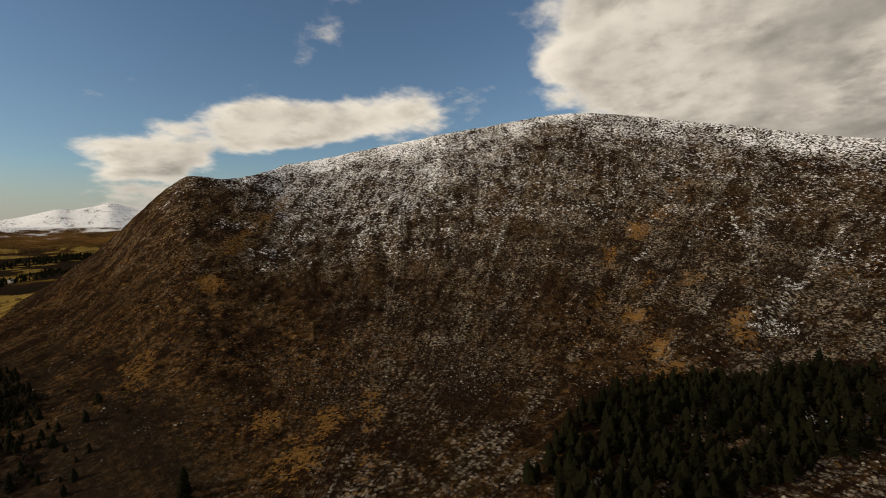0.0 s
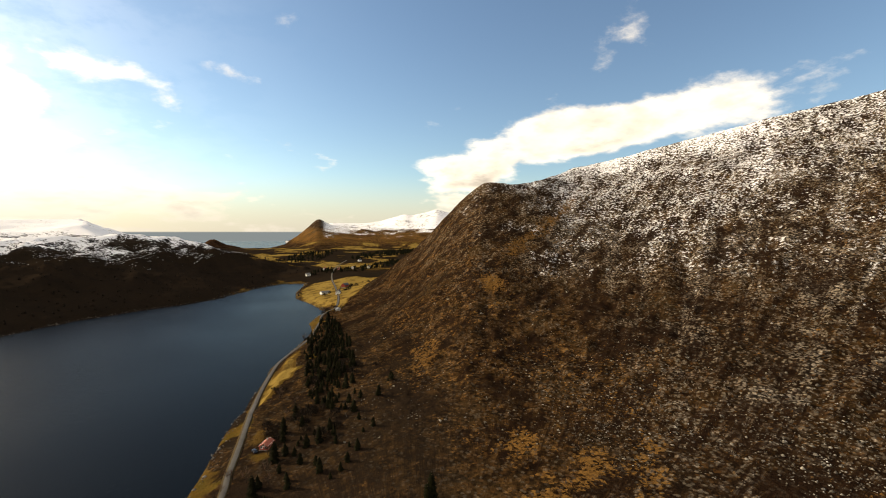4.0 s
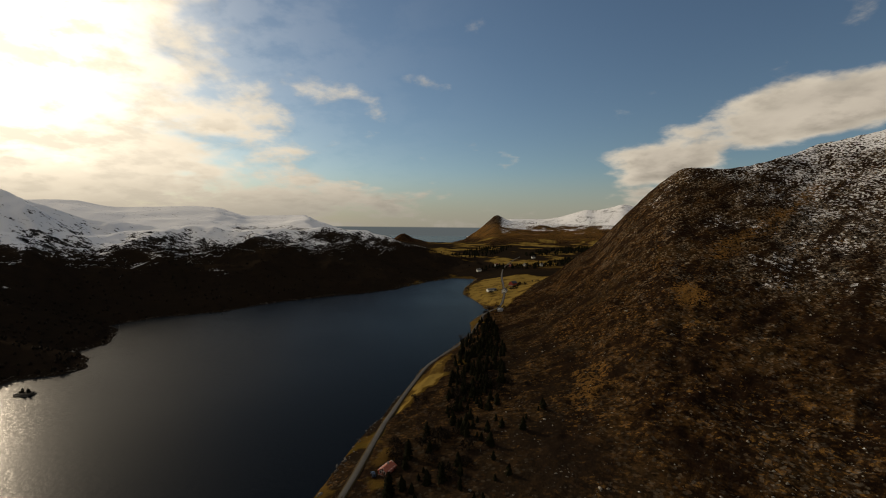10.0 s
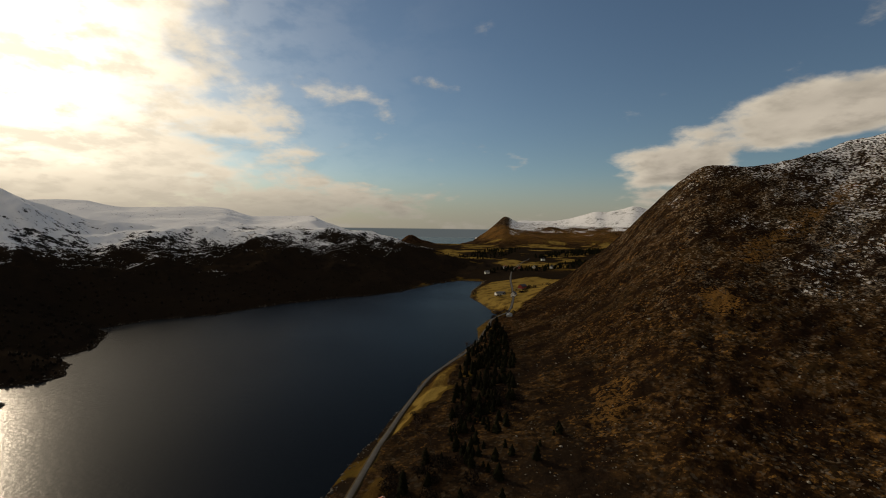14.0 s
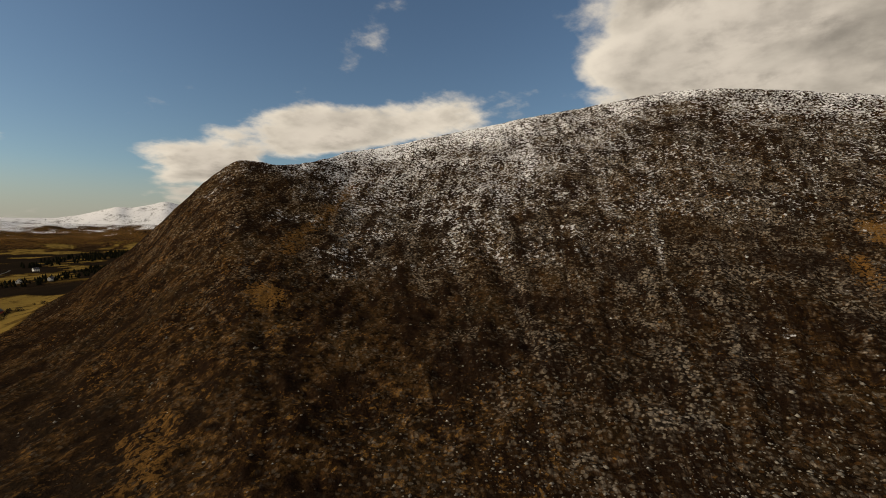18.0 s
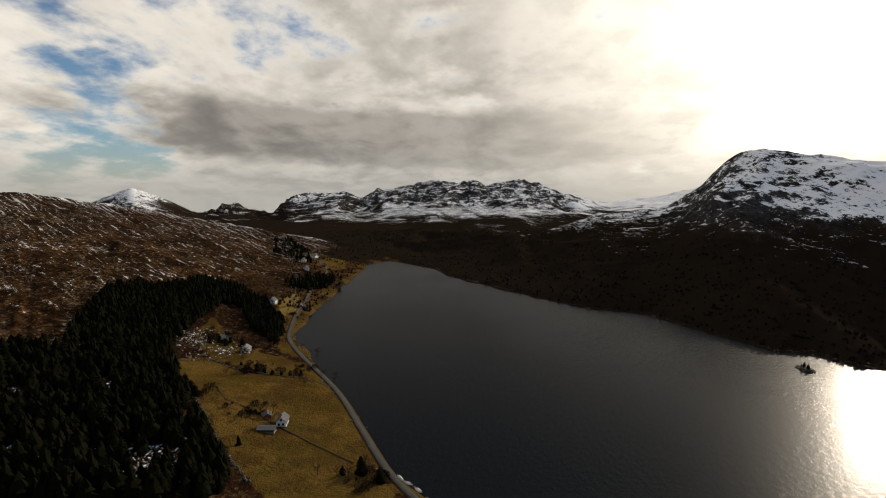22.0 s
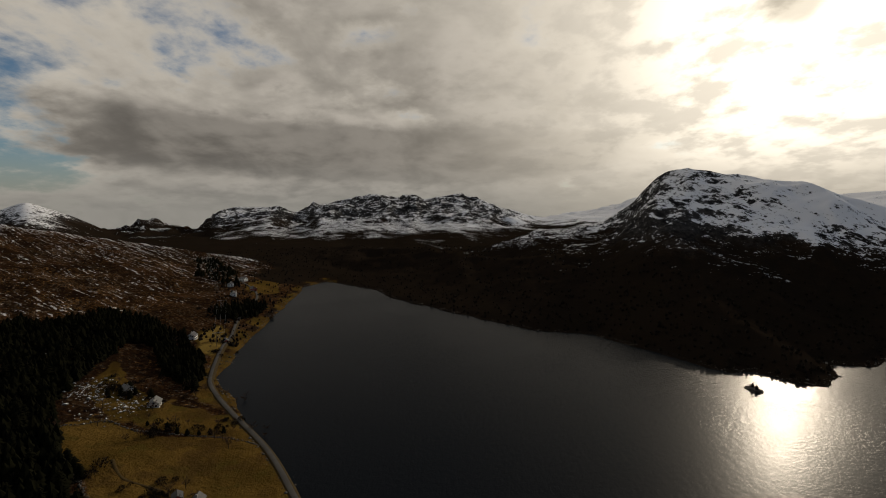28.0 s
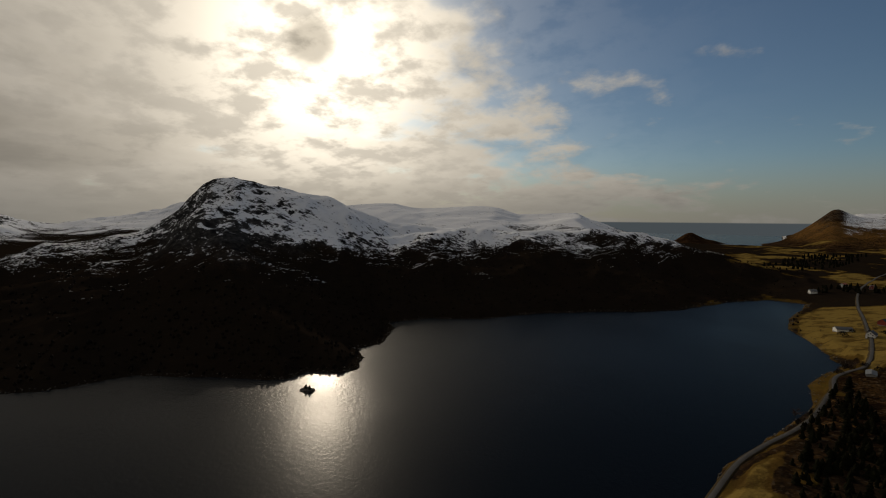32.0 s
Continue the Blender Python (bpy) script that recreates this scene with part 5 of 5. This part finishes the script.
# ---- buildings ----
def gable_house(name, x, y, turn, length, width, wall_h, pitch, wall_mat, roof_mat, label, group="", windows=True, chimney=True):
    """A house with a pitched roof, its ridge along its own x."""
    g = min(ground_z(x + dx, y + dy) for dx in (-3, 3) for dy in (-3, 3))
    h = thing(name, (x, y, g), label, "house", group, turn)
    l, w, top = length / 2, width / 2, wall_h
    rise = w * math.tan(radians(pitch))
    bm = bmesh.new()
    prism(bm, [(-w, 0.5), (w, 0.5), (w, top), (0, top + rise), (-w, top)], -l, l)
    walls = part("wall", bm, wall_mat, h)
    part("foundation", boxed(-l - 0.08, l + 0.08, -w - 0.08, w + 0.08, -1.6, 0.52), CONCRETE, h)
    for s in (-1, 1):
        bm = bmesh.new()
        e, t = 0.45, 0.22
        k = math.tan(radians(pitch))
        prism(bm, [(s * (w + e), top - e * k + 0.02), (0, top + rise + 0.02), (0, top + rise + 0.02 + t), (s * (w + e), top - e * k + 0.02 + t)][::s], -l - 0.4, l + 0.4)
        part("roof", bm, roof_mat, h)
    if chimney:
        part("chimney", boxed(l * 0.2 - 0.35, l * 0.2 + 0.35, -0.35, 0.35, top + rise - 0.6, top + rise + 1.1, bevel=0.04), CONCRETE, h)
    if windows:
        rows = [1.3] if wall_h < 4 else [1.2, 3.6]
        spots = [(f * l * 0.62, s * w, z, s, "y") for z in rows for f in (-1, 0, 1) for s in (-1, 1)]
        spots += [(s * l, f * w * 0.45, z, s, "x") for z in rows for f in (-1, 1) for s in (-1, 1)]
        spots += [(s * l, 0, top + 0.2, s, "x") for s in (-1, 1)]
        for px, py, z, s, axis in spots:
            a = (0.03, 0.55) if axis == "x" else (0.55, 0.03)
            win = part("window", boxed(-a[0], a[0], -a[1], a[1], 0, 1.25), PANE, h, "dark window pane in a white frame", (px + (0.03 * s if axis == "x" else 0), py + (0.03 * s if axis == "y" else 0), z))
            bm = bmesh.new()
            for u0, u1, z0, z1 in ((-0.66, 0.66, -0.1, 0.02), (-0.66, 0.66, 1.23, 1.35), (-0.66, -0.54, 0.02, 1.23), (0.54, 0.66, 0.02, 1.23)):
                if axis == "x":
                    box(bm, -0.06, 0.06, u0, u1, z0, z1)
                else:
                    box(bm, u0, u1, -0.06, 0.06, z0, z1)
            part("frame", bm, WHITE, win)
        part("door", boxed(l * 0.25 - 0.5, l * 0.25 + 0.5, w - 0.02, w + 0.06, 0.5, 2.55, bevel=0.02), WOOD, h)
    return h


farm = "farmhouses along the lake"
gable_house("farmhouse", -164, -15, 12, 6.0, 4.7, 3.3, 42, WHITE, SLATE, "white wooden farmhouse with a dark slate roof on the field", farm)
gable_house("barn", -156, -19, 96, 8.0, 3.9, 2.0, 24, WOOD, GREY_ROOF, "weathered grey barn with a sheet-metal roof beside the farmhouse", "", False, False)
gable_house("outbuilding", -168, -25, 30, 4.4, 3.5, 2.1, 35, RED, SLATE, "small dark red outbuilding with a slate roof", "", False, False)
gable_house("cottage", -257, -87, 20, 8.0, 6.0, 3.0, 38, WHITE, GREY_ROOF, "small white cottage with a pale roof among bare trees", farm)
gable_house("cottage", -275, -115, 60, 7.0, 5.5, 2.8, 36, WOOD, GREY_ROOF, "brown timber cottage with a pale roof by the wood", farm)
gable_house("cottage", -397, -137, 10, 9.0, 7.0, 4.2, 40, WHITE, SLATE, "white two-storey house above the shore road", farm)
gable_house("boathouse", -404, -110, 30, 8.0, 5.0, 2.8, 38, RED, SLATE, "dark red boathouse by the shore", farm, False, False)
for x, y, t, m, r in ((-652, -212, 15, WHITE, SLATE), (-708, -216, 70, WHITE, GREY_ROOF), (-648, -178, 40, RED, SLATE), (-590, -182, 20, WHITE, SLATE)):
    gable_house("village_house", x, y, t, 9.5, 7.5, 4.2, 38, m, r, "small village house at the head of the lake", "houses at the lake head")
gable_house("farmhouse", 103, 720, 70, 10, 7.5, 4.8, 40, WHITE, SLATE, "white farmhouse on the yellow headland field", farm)
gable_house("barn", 86, 757, 20, 16, 8.0, 3.4, 30, WHITE, GREY_ROOF, "long pale barn on the headland field", "", False, False)
gable_house("barn", 128, 792, 50, 15, 9.0, 4.0, 36, RED, SLATE, "dark red barn among trees on the headland", "", False, False)
gable_house("shed", 76, 566, 80, 14, 6.0, 2.6, 20, CONCRETE, GREY_ROOF, "low grey roadside shed in the bay", "", False, False)
gable_house("cabin", -23, 205, 62, 7.2, 4.8, 2.3, 30, RED, RED_TILE, "red cabin with a red tiled roof by the shore road", farm)
for x, y, t, m, r in ((279, 1353, 10, WHITE, SLATE), (141, 1146, 50, WHITE, RED_TILE), (176, 1132, 80, RED, SLATE), (90, 1066, 20, WHITE, GREY_ROOF), (258, 1143, 35, WHITE, SLATE), (212, 1134, 65, WHITE, SLATE)):
    gable_house("valley_house", x, y, t, 10, 8, 4.6, 38, m, r, "small house in the green valley behind the lake", "houses in the valley")


# ---- vehicles, boats, poles ----
def parked_car(x, y, turn):
    c = thing("parked_car", (x, y, ground_z(x, y) + 0.05), "dark blue parked car beside the red cabin", "car", "", turn)
    bm = bmesh.new()
    prism(bm, [(-2.15, 0.35), (2.15, 0.35), (2.2, 0.75), (1.2, 0.95), (-2.1, 0.98), (-2.2, 0.7)], -0.85, 0.85)
    part("body", bm, CAR_BLUE, c)
    bm = bmesh.new()
    prism(bm, [(-1.8, 0.97), (0.95, 0.95), (0.35, 1.45), (-1.35, 1.47)], -0.74, 0.74)
    part("cabin", bm, PANE, c, "dark glazed cabin")
    for sx in (-0.82, 0.82):
        for sy in (-1.35, 1.35):
            bm = bmesh.new()
            tube(bm, [(-0.1, 0, 0), (0.1, 0, 0)], [0.32, 0.32], 12)
            w = part("wheel", bm, RUBBER, c, "", (sx, sy, 0.32))
            bm = bmesh.new()
            tube(bm, [(-0.115, 0, 0), (0.115, 0, 0)], [0.17, 0.17], 10)
            part("rim", bm, STEEL, w)


parked_car(-29, 203, 20)


def rowing_boat(x, y, turn):
    b = thing("rowing_boat", (x, y, ground_z(x, y) + 0.1), "white upturned rowing boat lying on the shore", "boat", "boats on the shore", turn)
    bm = bmesh.new()
    rings = []
    for i in range(9):
        t = i / 8 * 2 - 1
        w = 0.85 * (1 - abs(t) ** 2.4) + 0.04
        rings.append([bm.verts.new((t * 2.4, w * math.cos(a), 0.75 * math.sin(a) * (1 - 0.25 * abs(t) ** 2) + 0.05)) for a in np.linspace(0, math.pi, 8)])
    for p, q in zip(rings, rings[1:]):
        for k in range(7):
            bm.faces.new((p[k], q[k], q[k + 1], p[k + 1]))
    part("hull", bm, WHITE, b, "", smooth=True)
    part("keel", boxed(-2.2, 2.2, -0.04, 0.04, 0.7, 0.88), WOOD, b)
    part("gunwale", boxed(-1.9, 1.9, -0.86, 0.86, 0.0, 0.07), WOOD, b)


for x, y, t in ((-138, 50, 40), (-135, 54, 65), (-131, 59, 50)):
    rowing_boat(x, y, t)


def power_pylon(x, y, turn, tall):
    p = thing("power_pylon", (x, y, ground_z(x, y)), "grey two-legged power pylon with a crossarm", "pylon", "pylons of the power line", turn)
    for s in (-1, 1):
        bm = bmesh.new()
        tube(bm, [(s * 1.9, 0, -0.5), (s * 1.5, 0, tall)], [0.22, 0.15], 8)
        part("leg", bm, WOOD, p)
        bm = bmesh.new()
        tube(bm, [(s * 1.85, 0, tall * 0.45), (-s * 1.55, 0, tall * 0.85)], [0.09, 0.09], 5)
        part("brace", bm, STEEL, p)
    part("crossarm", boxed(-5.0, 5.0, -0.14, 0.14, tall - 0.7, tall - 0.35), STEEL, p)
    for k in (-4.5, 0, 4.5):
        bm = bmesh.new()
        tube(bm, [(k, 0, tall - 0.7), (k, 0, tall - 1.9)], [0.1, 0.14], 6)
        part("insulator", bm, PANE, p)


line = [(-810, -320), (-700, -262), (-609, -212), (-504, -158), (-386, -108)]
for x, y in line:
    power_pylon(x, y, 118, 13.0)
for k in (-4.5, 0.0, 4.5):
    bm = bmesh.new()
    for (ax, ay), (bx, by) in zip(line, line[1:]):
        a, b = Vector((ax, ay, ground_z(ax, ay) + 11.1)), Vector((bx, by, ground_z(bx, by) + 11.1))
        n = (b - a).cross(Vector((0, 0, 1))).normalized() * k
        pts = [a.lerp(b, t) + n - Vector((0, 0, 3.0 * 4 * t * (1 - t))) for t in np.linspace(0, 1, 9)]
        tube(bm, pts, [0.03] * 9, 3)
    tagged(new("power_cable", mesh_of("power_cable", bm, STEEL)), "thin sagging power cable between the pylons", "cable", "cables of the power line")


# ---- field edges ----
def dry_wall(name, pts, label, seed):
    r = np.random.RandomState(seed)
    c = smooth_line(pts, 0.9)
    c = np.repeat(c, 3, 0) + r.normal(0, 0.4, (len(c) * 3, 2))
    stones(name, c[:, 0], c[:, 1], np.clip(r.lognormal(-0.25, 0.35, len(c)), 0.35, 1.6), SHORE, label, seed, 0.0)


dry_wall("field_wall", [(-216, -113), (-230, -98), (-224, -72), (-226, -30), (-222, -10)], "low overgrown dry-stone wall along the field edge", 61)
dry_wall("track_wall", [(-178, -74), (-150, -44), (-134, -28), (-116, -6)], "broken stone wall between the wood and the field", 62)
